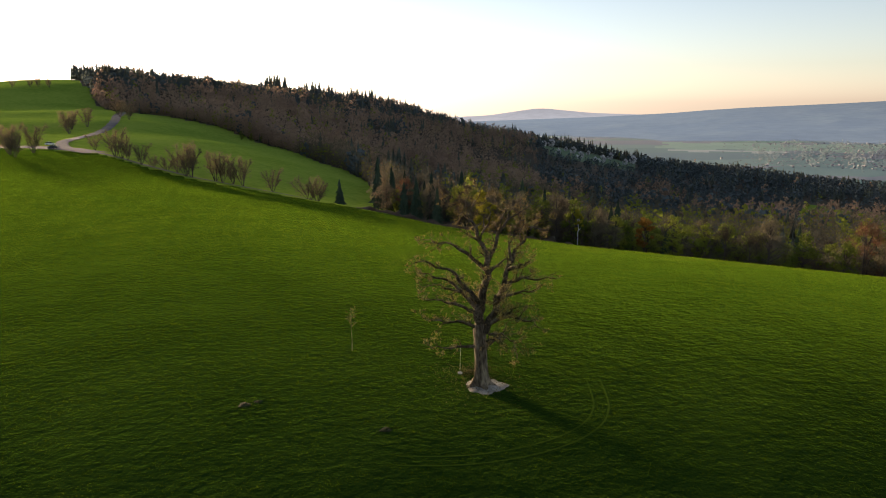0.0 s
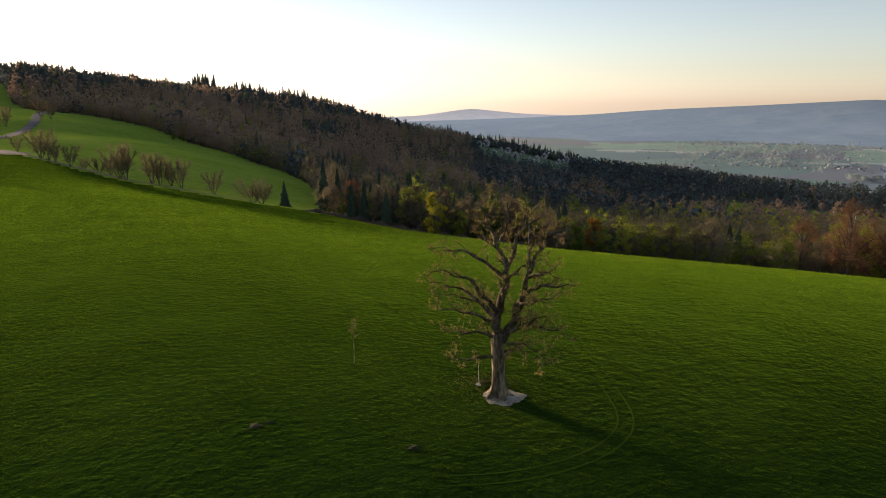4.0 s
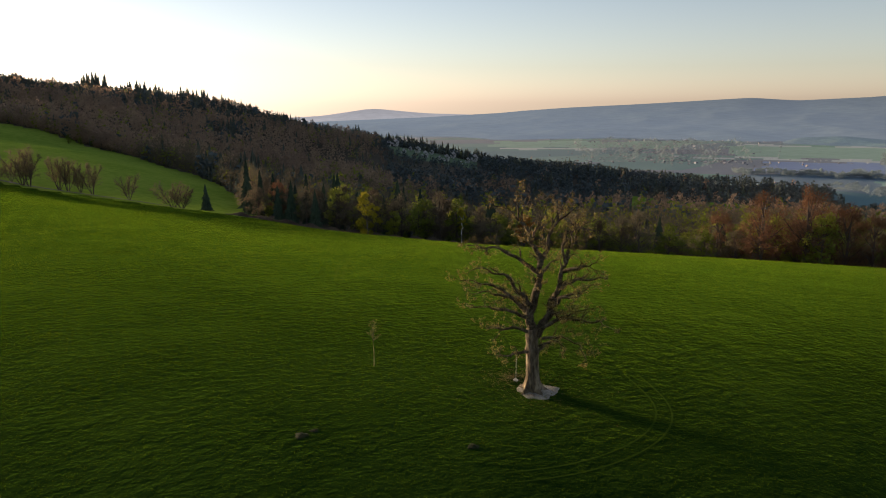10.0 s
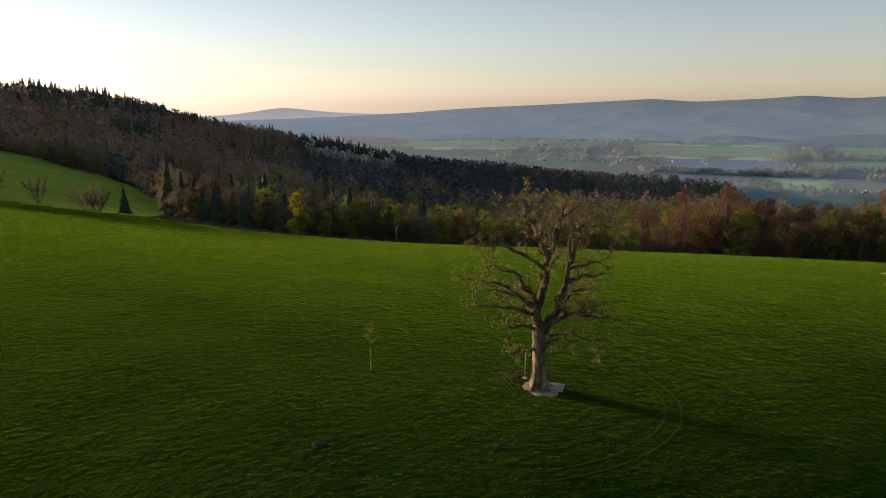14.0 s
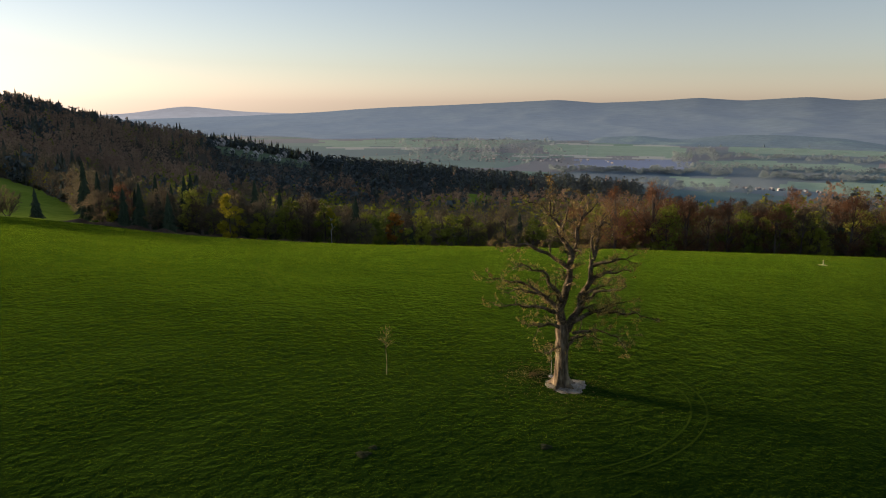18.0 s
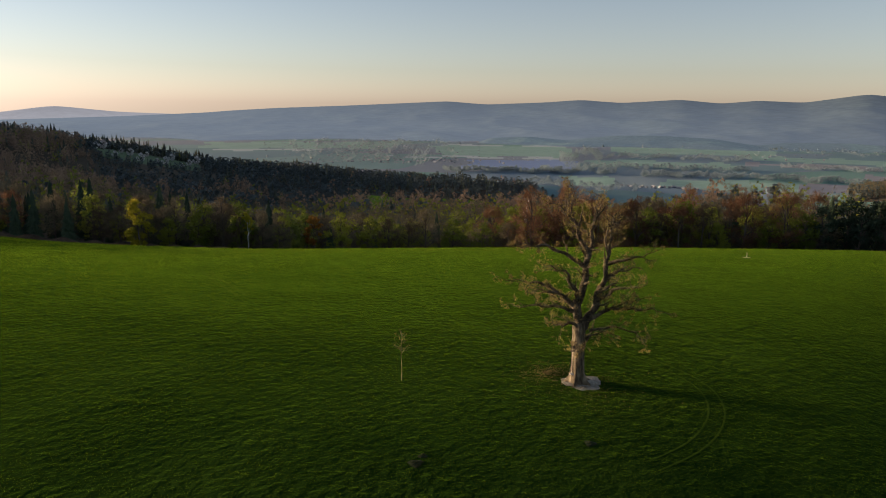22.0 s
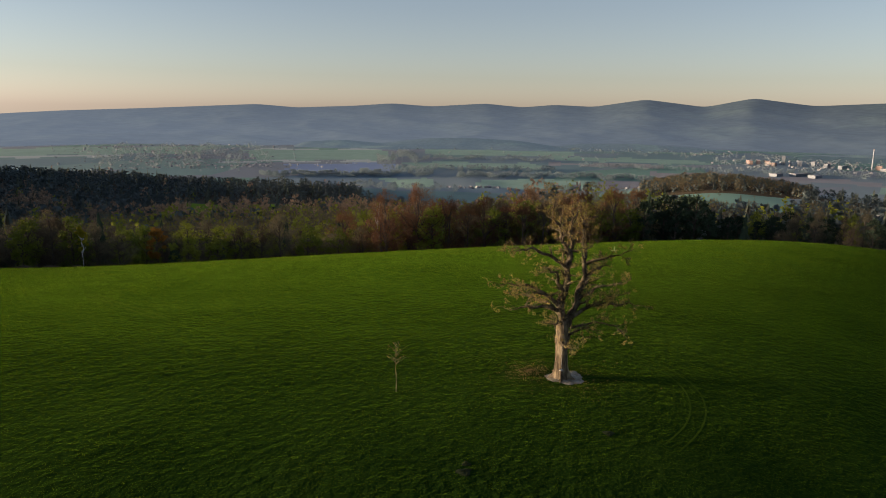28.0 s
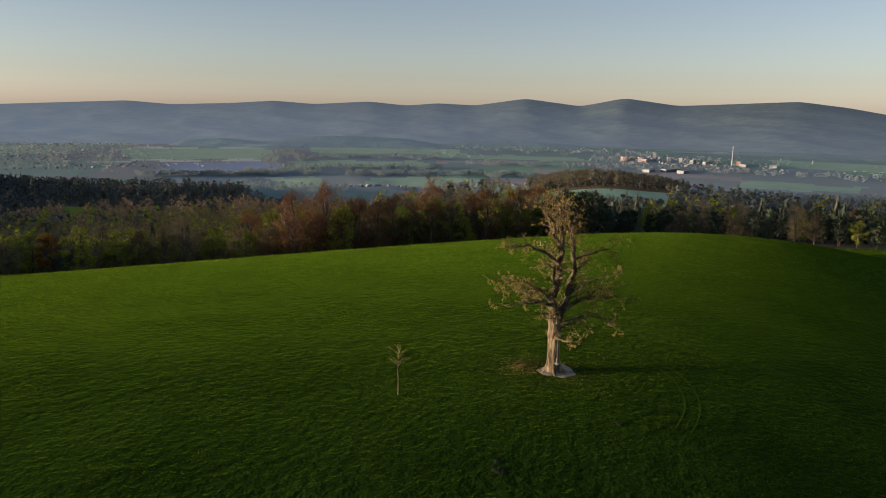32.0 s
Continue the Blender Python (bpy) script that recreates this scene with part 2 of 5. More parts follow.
def land():
    aa, rr = np.meshgrid(np.radians(GRID_AZ), GRID_R)
    x, y = rr * np.sin(aa), rr * np.cos(aa)
    rings = np.array([np.interp(GRID_AZ, AZ_KEYS, z) for _, z in RING_KEYS])
    ker = np.hanning(23) / np.hanning(23).sum()
    rings = np.array([np.convolve(np.r_[z[-12:-1], z, z[1:12]], ker, "valid") for z in rings])
    logs = np.log([r for r, _ in RING_KEYS])
    q = np.log(np.maximum(GRID_R, 1.0))
    far = np.array([np.interp(q, logs, rings[:, i]) for i in range(len(GRID_AZ))]).T
    for _ in range(3):
        far[1:-1] = (far[:-2] + 2 * far[1:-1] + far[2:]) / 4
    lim = np.minimum(1.0, 190 / np.maximum(rr, 1))
    near = dome(x * lim, y * lim)
    behind = np.clip((x * 0.6 + y + 30) / 60, 0, 1)
    near = near * behind + (1 - behind) * np.maximum(near, -14)
    left = rings[0][None, :] * (np.minimum(rr, 300) / 240) ** 2
    w = smooth01(2, -34, np.degrees(aa)) * smooth01(-175, -110, np.degrees(aa))
    near = near * (1 - w) + left * w
    w = smooth01(150, 245, rr)
    z = near * (1 - w) + far * w
    for az, r, size, rise in KNOLLS:
        kx, ky = polar(az, r)
        z += rise * np.exp(-((x - kx) ** 2 + (y - ky) ** 2) / size ** 2)
    z += 0.035 * np.sin(x * 0.31 + 1.3 * np.sin(y * 0.17)) * np.sin(y * 0.27 + 0.7) * smooth01(6, 20, rr)
    z += smooth01(250, 500, rr) * smooth01(1500, 950, rr) * 2.5 * (np.sin(x * 0.021 + 1) * np.sin(y * 0.018) + 0.5 * np.sin(x * 0.05) * np.sin(y * 0.043 + 2))
    z[0] = z[0].mean()
    return x, y, z


LAND_X, LAND_Y, LAND_Z = land()


def height(x, y):
    """The ground's height at a place, or at arrays of places."""
    r = np.hypot(x, y)
    i = np.clip(np.interp(r, GRID_R, np.arange(len(GRID_R))), 0, len(GRID_R) - 1.001)
    j = np.clip((np.degrees(np.arctan2(x, y)) + 180) / 0.5, 0, len(GRID_AZ) - 1.001)
    i0, j0 = np.floor(i).astype(int), np.floor(j).astype(int)
    u, v = i - i0, j - j0
    z = LAND_Z
    return (z[i0, j0] * (1 - u) + z[i0 + 1, j0] * u) * (1 - v) + (z[i0, j0 + 1] * (1 - u) + z[i0 + 1, j0 + 1] * u) * v


def wood_edge(az):
    """How far from the tree the meadow ends and the wood begins."""
    return np.interp(az, [-40, -32, -29, -25.7, -23.3, -18.8, -15, -13, -8, 0, 10, 30, 45, 60, 75, 100, 130], [350, 316, 273, 246, 236, 222, 213, 215, 205, 178, 166, 168, 178, 198, 222, 240, 250])


def pasture_top(az):
    """Where the upper pasture ends at the hill wood."""
    return np.interp(az, [-60, -31.5, -28.5, -24, -21.5, -19.8, -16.3, -13.9, -11.1, -9.3, -7], [950, 900, 640, 585, 548, 505, 458, 403, 370, 330, 235])


def meadow_material():
    # Shade between the blades is put into this near-black ground colour.
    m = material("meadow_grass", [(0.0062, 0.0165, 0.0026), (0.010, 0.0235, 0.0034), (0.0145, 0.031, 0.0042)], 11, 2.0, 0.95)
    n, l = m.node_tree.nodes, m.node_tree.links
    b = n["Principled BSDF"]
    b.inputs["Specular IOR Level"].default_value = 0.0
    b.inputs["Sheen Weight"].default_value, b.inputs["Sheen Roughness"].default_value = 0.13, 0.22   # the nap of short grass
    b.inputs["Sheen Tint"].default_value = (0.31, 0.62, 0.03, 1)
    geo = n.new("ShaderNodeNewGeometry")
    heights = []
    for scale, amount in ((0.45, 0.26), (1.5, 0.26), (5.0, 0.10)):
        t = n.new("ShaderNodeTexNoise")
        t.inputs["Scale"].default_value, t.inputs["Detail"].default_value = scale, 3
        l.new(geo.outputs["Position"], t.inputs["Vector"])
        k = n.new("ShaderNodeMath")
        k.operation = "MULTIPLY"
        k.inputs[1].default_value = amount
        l.new(t.outputs[0], k.inputs[0])
        heights.append(k)
    s1, s2 = n.new("ShaderNodeMath"), n.new("ShaderNodeMath")
    l.new(heights[0].outputs[0], s1.inputs[0]), l.new(heights[1].outputs[0], s1.inputs[1])
    l.new(s1.outputs[0], s2.inputs[0]), l.new(heights[2].outputs[0], s2.inputs[1])
    bump = n.new("ShaderNodeBump")
    bump.inputs["Strength"].default_value, bump.inputs["Distance"].default_value = 0.9, 1.0
    l.new(s2.outputs[0], bump.inputs["Height"])
    l.new(bump.outputs[0], b.inputs["Normal"])
    return m


def valley_material():
    """A patchwork of fields: each patch takes one colour, with grain."""
    m = material("valley_fields", [(0.1, 0.1, 0.1), (0.2, 0.2, 0.2)], 60, 0.05, 0.9)
    n, l = m.node_tree.nodes, m.node_tree.links
    geo = n.new("ShaderNodeNewGeometry")
    mp = n.new("ShaderNodeMapping")
    mp.inputs["Scale"].default_value = (0.0022, 0.0055, 0.0)
    mp.inputs["Rotation"].default_value = (0, 0, 0.62)
    vo = n.new("ShaderNodeTexVoronoi")
    vo.inputs["Scale"].default_value = 1.0
    l.new(geo.outputs["Position"], mp.inputs["Vector"])
    l.new(mp.outputs[0], vo.inputs["Vector"])
    sep = n.new("ShaderNodeSeparateColor")
    l.new(vo.outputs["Color"], sep.inputs[0])
    ramp = n.new("ShaderNodeValToRGB")
    ramp.color_ramp.interpolation = "CONSTANT"
    # Distance haze is mixed into these field colours: paler and bluer.
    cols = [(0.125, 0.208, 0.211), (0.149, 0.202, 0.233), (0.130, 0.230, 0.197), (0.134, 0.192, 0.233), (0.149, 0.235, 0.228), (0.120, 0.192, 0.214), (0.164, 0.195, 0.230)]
    e = ramp.color_ramp.elements
    while len(e) < len(cols):
        e.new(0.5)
    for i, c in enumerate(cols):
        e[i].position, e[i].color = i / len(cols), (*c, 1)
    l.new(sep.outputs[0], ramp.inputs[0])
    l.new(ramp.outputs[0], n["Principled BSDF"].inputs["Base Color"])
    return m


MEADOW = meadow_material()
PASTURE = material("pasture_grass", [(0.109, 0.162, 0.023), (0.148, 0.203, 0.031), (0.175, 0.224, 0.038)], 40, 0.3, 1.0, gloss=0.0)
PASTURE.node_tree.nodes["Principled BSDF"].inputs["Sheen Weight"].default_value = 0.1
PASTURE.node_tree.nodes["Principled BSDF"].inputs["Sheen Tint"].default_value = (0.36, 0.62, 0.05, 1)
FLOOR = material("forest_floor", [(0.049, 0.040, 0.027), (0.065, 0.055, 0.036), (0.081, 0.068, 0.046)], 20, 0.5, 0.95)
VALLEY = valley_material()


# Crop colours are lightened and blued to stand for valley haze.
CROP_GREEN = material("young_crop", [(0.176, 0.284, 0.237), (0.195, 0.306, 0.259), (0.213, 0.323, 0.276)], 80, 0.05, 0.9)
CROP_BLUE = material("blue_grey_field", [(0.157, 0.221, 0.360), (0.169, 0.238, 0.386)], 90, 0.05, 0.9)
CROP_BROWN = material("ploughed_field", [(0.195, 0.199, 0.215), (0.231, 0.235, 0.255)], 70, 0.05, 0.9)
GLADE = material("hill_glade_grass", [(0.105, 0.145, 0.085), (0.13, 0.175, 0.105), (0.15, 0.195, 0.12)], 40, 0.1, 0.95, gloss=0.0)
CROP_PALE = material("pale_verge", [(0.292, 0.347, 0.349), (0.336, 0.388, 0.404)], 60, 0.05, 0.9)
CROPS = [(35.6, 44.4, 1360, 1590, 5), (34, 45, 1690, 2110, 4), (30.3, 43.5, 1640, 1685, 7), (34, 45.8, 2110, 2165, 7), (44.5, 48.2, 1090, 1260, 4), (51, 62, 1050, 1240, 4), (62, 67, 1050, 1240, 6),
         (35.5, 41, 1030, 1140, 6), (81, 89, 1230, 1390, 4), (15.5, 24, 1880, 1940, 7), (15, 30, 1960, 2300, 4), (46, 57, 1500, 1640, 4), (57, 66, 1600, 1700, 6), (58, 70, 1750, 1900, 4),
         (66, 82, 1390, 1500, 6), (84, 100, 1800, 2100, 4), (48, 60, 1900, 2150, 4)]


def wooded(az, r):
    """Whether woods stand at a place."""
    edge = wood_edge(az)
    hill = (az > -29.4 + 0.4 * np.sin(r * 0.02)) & (az < -7) & (r > pasture_top(az)) & (r < 1190)
    slope = (az >= -7) & (az < 47) & (r > edge) & (r < np.interp(az, [-7, 0, 4, 14, 30, 41, 43, 47], [1120, 1000, 940, 900, 860, 800, 650, 560]))
    belt = (az >= 46) & (az < 112) & (r > edge) & (r < np.interp(az, [41, 60, 75, 112], [470, 470, 450, 450]))
    clearing = (az > 6.5) & (az < 14.2) & (r > 770) & (r < 862)
    glade = (az > 27) & (az < 38) & (r > 520) & (r < 640)
    knoll = ((az > 52) & (az < 66) & (r > 300) & (r < 470)) | ((az > 65) & (az < 77.5) & (r > 810) & (r < 985)) | ((az > 77) & (az < 92) & (r > 700) & (r < 850))
    return (hill | slope | belt | knoll) & ~clearing & ~glade


def make_ground():
    nr, na = LAND_X.shape
    v = np.stack([LAND_X, LAND_Y, LAND_Z], -1)[:, :-1].reshape(-1, 3)
    na -= 1
    i, j = np.meshgrid(np.arange(nr - 1), np.arange(na), indexing="ij")
    a, b = i * na + j, i * na + (j + 1) % na
    f = np.stack([a, a + na, b + na, b], -1).reshape(-1, 4)[:, ::-1]
    me = tri_mesh("ground", v, f)
    c = v[f].mean(1)
    az, r = np.degrees(np.arctan2(c[:, 0], c[:, 1])), np.hypot(c[:, 0], c[:, 1])
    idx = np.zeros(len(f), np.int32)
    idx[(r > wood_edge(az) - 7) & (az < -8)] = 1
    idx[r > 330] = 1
    idx[(r > 330) & (r < 1000) & (az > -7)] = 2
    idx[(r > 480) & (r < 1000) & (az > 50)] = 3
    idx[(r > 560) & (r < 1000) & (az > 41.5)] = 3
    idx[(az > 6.5 + 0.4 * np.sin(r * 0.05)) & (az < 14.2) & (r > 770) & (r < 862)] = 8
    idx[(az > 27) & (az < 38) & (r > 520) & (r < 640)] = 1
    idx[wooded(az, r)] = 2
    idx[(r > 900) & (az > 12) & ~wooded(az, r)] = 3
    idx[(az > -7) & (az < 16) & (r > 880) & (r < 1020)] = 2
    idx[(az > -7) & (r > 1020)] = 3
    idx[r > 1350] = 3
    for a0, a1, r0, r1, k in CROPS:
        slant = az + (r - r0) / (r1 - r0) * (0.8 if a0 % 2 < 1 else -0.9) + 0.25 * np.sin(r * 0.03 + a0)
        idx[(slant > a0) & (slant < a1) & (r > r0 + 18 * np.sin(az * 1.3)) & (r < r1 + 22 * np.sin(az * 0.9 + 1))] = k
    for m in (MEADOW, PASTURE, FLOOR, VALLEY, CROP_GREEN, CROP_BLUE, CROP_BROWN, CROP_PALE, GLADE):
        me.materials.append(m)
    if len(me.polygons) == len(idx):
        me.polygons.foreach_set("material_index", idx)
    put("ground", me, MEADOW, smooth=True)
    return tagged(bpy.data.objects["ground"], "rolling green meadow with woods, pastures and valley fields", "ground", kind="structure")


ground = make_ground()


def distance_material(name, wood, clearing, air, strength, patch, share):
    """Far slopes: dark woods with paler clearings; the haze of lit evening air is added as emission, thicker in the
    valley and towards the sun.
    """
    m = bpy.data.materials.new(name)
    m.use_nodes = True
    n, l = m.node_tree.nodes, m.node_tree.links
    b = n["Principled BSDF"]
    geo = n.new("ShaderNodeNewGeometry")
    mp = n.new("ShaderNodeMapping")
    mp.inputs["Scale"].default_value = (1 / patch, 1 / patch, 2.2 / patch)
    l.new(geo.outputs["Position"], mp.inputs["Vector"])
    big, fine = n.new("ShaderNodeTexNoise"), n.new("ShaderNodeTexNoise")
    big.inputs["Scale"].default_value, big.inputs["Detail"].default_value = 1.0, 6
    fine.inputs["Scale"].default_value, fine.inputs["Detail"].default_value = 9.0, 4
    for t in (big, fine):
        l.new(mp.outputs[0], t.inputs["Vector"])
    ramp = n.new("ShaderNodeValToRGB")
    e = ramp.color_ramp.elements
    e[0].position, e[0].color = share - 0.03, (*wood, 1)
    e[1].position, e[1].color = share + 0.04, (*clearing, 1)
    l.new(big.outputs[0], ramp.inputs[0])
    grain = n.new("ShaderNodeMapRange")
    grain.inputs["From Min"].default_value, grain.inputs["From Max"].default_value = 0.3, 0.7
    grain.inputs["To Min"].default_value, grain.inputs["To Max"].default_value = 0.72, 1.28
    l.new(fine.outputs[0], grain.inputs["Value"])
    mul = n.new("ShaderNodeVectorMath")
    mul.operation = "SCALE"
    l.new(ramp.outputs[0], mul.inputs[0])
    l.new(grain.outputs[0], mul.inputs["Scale"])
    l.new(mul.outputs[0], b.inputs["Base Color"])
    b.inputs["Roughness"].default_value, b.inputs["Specular IOR Level"].default_value = 1.0, 0.0
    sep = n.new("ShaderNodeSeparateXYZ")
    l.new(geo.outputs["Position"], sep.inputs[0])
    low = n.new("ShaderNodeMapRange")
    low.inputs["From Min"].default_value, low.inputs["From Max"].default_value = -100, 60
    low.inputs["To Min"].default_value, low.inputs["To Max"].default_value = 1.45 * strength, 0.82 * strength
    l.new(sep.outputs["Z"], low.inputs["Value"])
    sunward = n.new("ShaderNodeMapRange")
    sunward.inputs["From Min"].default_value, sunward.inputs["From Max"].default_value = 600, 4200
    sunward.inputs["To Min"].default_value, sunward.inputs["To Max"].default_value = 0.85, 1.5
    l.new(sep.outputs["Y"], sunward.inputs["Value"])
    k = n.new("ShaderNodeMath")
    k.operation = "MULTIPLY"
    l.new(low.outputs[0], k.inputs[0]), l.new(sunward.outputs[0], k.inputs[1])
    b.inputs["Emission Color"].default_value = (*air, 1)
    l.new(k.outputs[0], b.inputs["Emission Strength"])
    return m


# Haze colour and strength per range, given off by the slopes themselves.
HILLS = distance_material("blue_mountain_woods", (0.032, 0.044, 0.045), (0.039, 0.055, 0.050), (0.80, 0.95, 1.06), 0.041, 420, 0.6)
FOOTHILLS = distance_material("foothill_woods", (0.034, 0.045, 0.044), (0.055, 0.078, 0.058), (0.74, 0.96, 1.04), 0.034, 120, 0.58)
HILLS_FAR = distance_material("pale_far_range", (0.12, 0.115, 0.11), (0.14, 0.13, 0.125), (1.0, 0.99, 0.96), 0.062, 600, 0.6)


def make_range(name, mat, azs, els, r_crest, r_foot, z_foot, label, spur, step=0.25, rows=56):
    """A mountain range: spurs and side valleys from its foot up to a crest whose rise above eye height is given in degrees along the compass."""
    az = np.arange(azs[0], azs[-1] + 0.01, step)
    ker = np.hanning(9) / np.hanning(9).sum()
    el = np.convolve(np.pad(np.interp(az, azs, els), 4, "edge"), ker, "valid")
    crest = 19.7 + (r_crest + 30) * np.tan(np.radians(el))
    us = np.r_[np.linspace(0, 1, rows), 1.06, 1.14]
    rng_sin, rng_cos = np.sin(np.radians(az)), np.cos(np.radians(az))
    vs = []
    for u in us:
        r = r_foot + (r_crest - r_foot) * u
        x, y = r * rng_sin, r * rng_cos
        rise = 0.42 * min(u, 1) + 0.58 * min(u, 1) ** 2.3 if u <= 1 else 1 - (u - 1) * 2.5
        fold = np.array([noise.ridged_multi_fractal(Vector((a / 760, b / 760, 3.3)), 0.9, 2.1, 4, 1.0, 2.0) - 0.9 for a, b in zip(x, y)])
        small = np.array([noise.fractal(Vector((a / 170, b / 170, 8.1)), 0.8, 2.1, 3) for a, b in zip(x, y)])
        env = math.sin(math.pi * min(max(u, 0), 1)) ** 0.8
        z = z_foot + (crest - z_foot) * rise + (spur * fold * (1 - 0.35 * u) + 0.08 * spur * small) * env
        vs.append(np.stack([x, y, z], -1))
    n = len(az)
    v = np.concatenate(vs)
    i, j = np.meshgrid(np.arange(len(us) - 1), np.arange(n - 1), indexing="ij")
    a = i * n + j
    f = np.stack([a, a + 1, a + n + 1, a + n], -1).reshape(-1, 4)
    ob = put(name, tri_mesh(name, v, f), mat, smooth=True)
    return tagged(ob, label, "mountains", kind="structure")


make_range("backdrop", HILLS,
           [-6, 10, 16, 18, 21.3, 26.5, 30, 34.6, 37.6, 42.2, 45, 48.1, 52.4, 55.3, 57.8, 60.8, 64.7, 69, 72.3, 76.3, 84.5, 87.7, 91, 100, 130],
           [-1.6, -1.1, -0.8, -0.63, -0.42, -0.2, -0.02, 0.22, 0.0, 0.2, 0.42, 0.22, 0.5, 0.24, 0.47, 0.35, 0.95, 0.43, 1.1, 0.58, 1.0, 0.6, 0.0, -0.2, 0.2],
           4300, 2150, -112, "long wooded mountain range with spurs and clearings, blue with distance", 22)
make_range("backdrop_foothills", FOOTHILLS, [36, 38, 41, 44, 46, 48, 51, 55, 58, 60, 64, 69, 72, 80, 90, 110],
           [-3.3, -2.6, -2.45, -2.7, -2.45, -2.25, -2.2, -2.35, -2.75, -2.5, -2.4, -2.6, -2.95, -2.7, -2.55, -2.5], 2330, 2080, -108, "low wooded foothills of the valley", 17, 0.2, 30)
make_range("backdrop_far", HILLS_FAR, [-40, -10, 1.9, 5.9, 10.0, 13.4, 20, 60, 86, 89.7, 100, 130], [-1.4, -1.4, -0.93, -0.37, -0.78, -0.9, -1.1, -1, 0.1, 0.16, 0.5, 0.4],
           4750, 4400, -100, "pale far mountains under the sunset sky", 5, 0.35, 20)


# ---- the old tree ----
def spline(pts, step=0.25):
    """Catmull-Rom through the points, at about even steps."""
    p = [Vector(q) for q in pts]
    p = [p[0] * 2 - p[1]] + p + [p[-1] * 2 - p[-2]]
    out = []
    for i in range(1, len(p) - 2):
        n = max(2, int((p[i + 1] - p[i]).length / step))
        for k in range(n):
            t = k / n
            a, b, c, d = p[i - 1], p[i], p[i + 1], p[i + 2]
            out.append(0.5 * ((2 * b) + (c - a) * t + (2 * a - 5 * b + 4 * c - d) * t * t + (3 * b - a - 3 * c + d) * t ** 3))
    return out + [p[-2]]


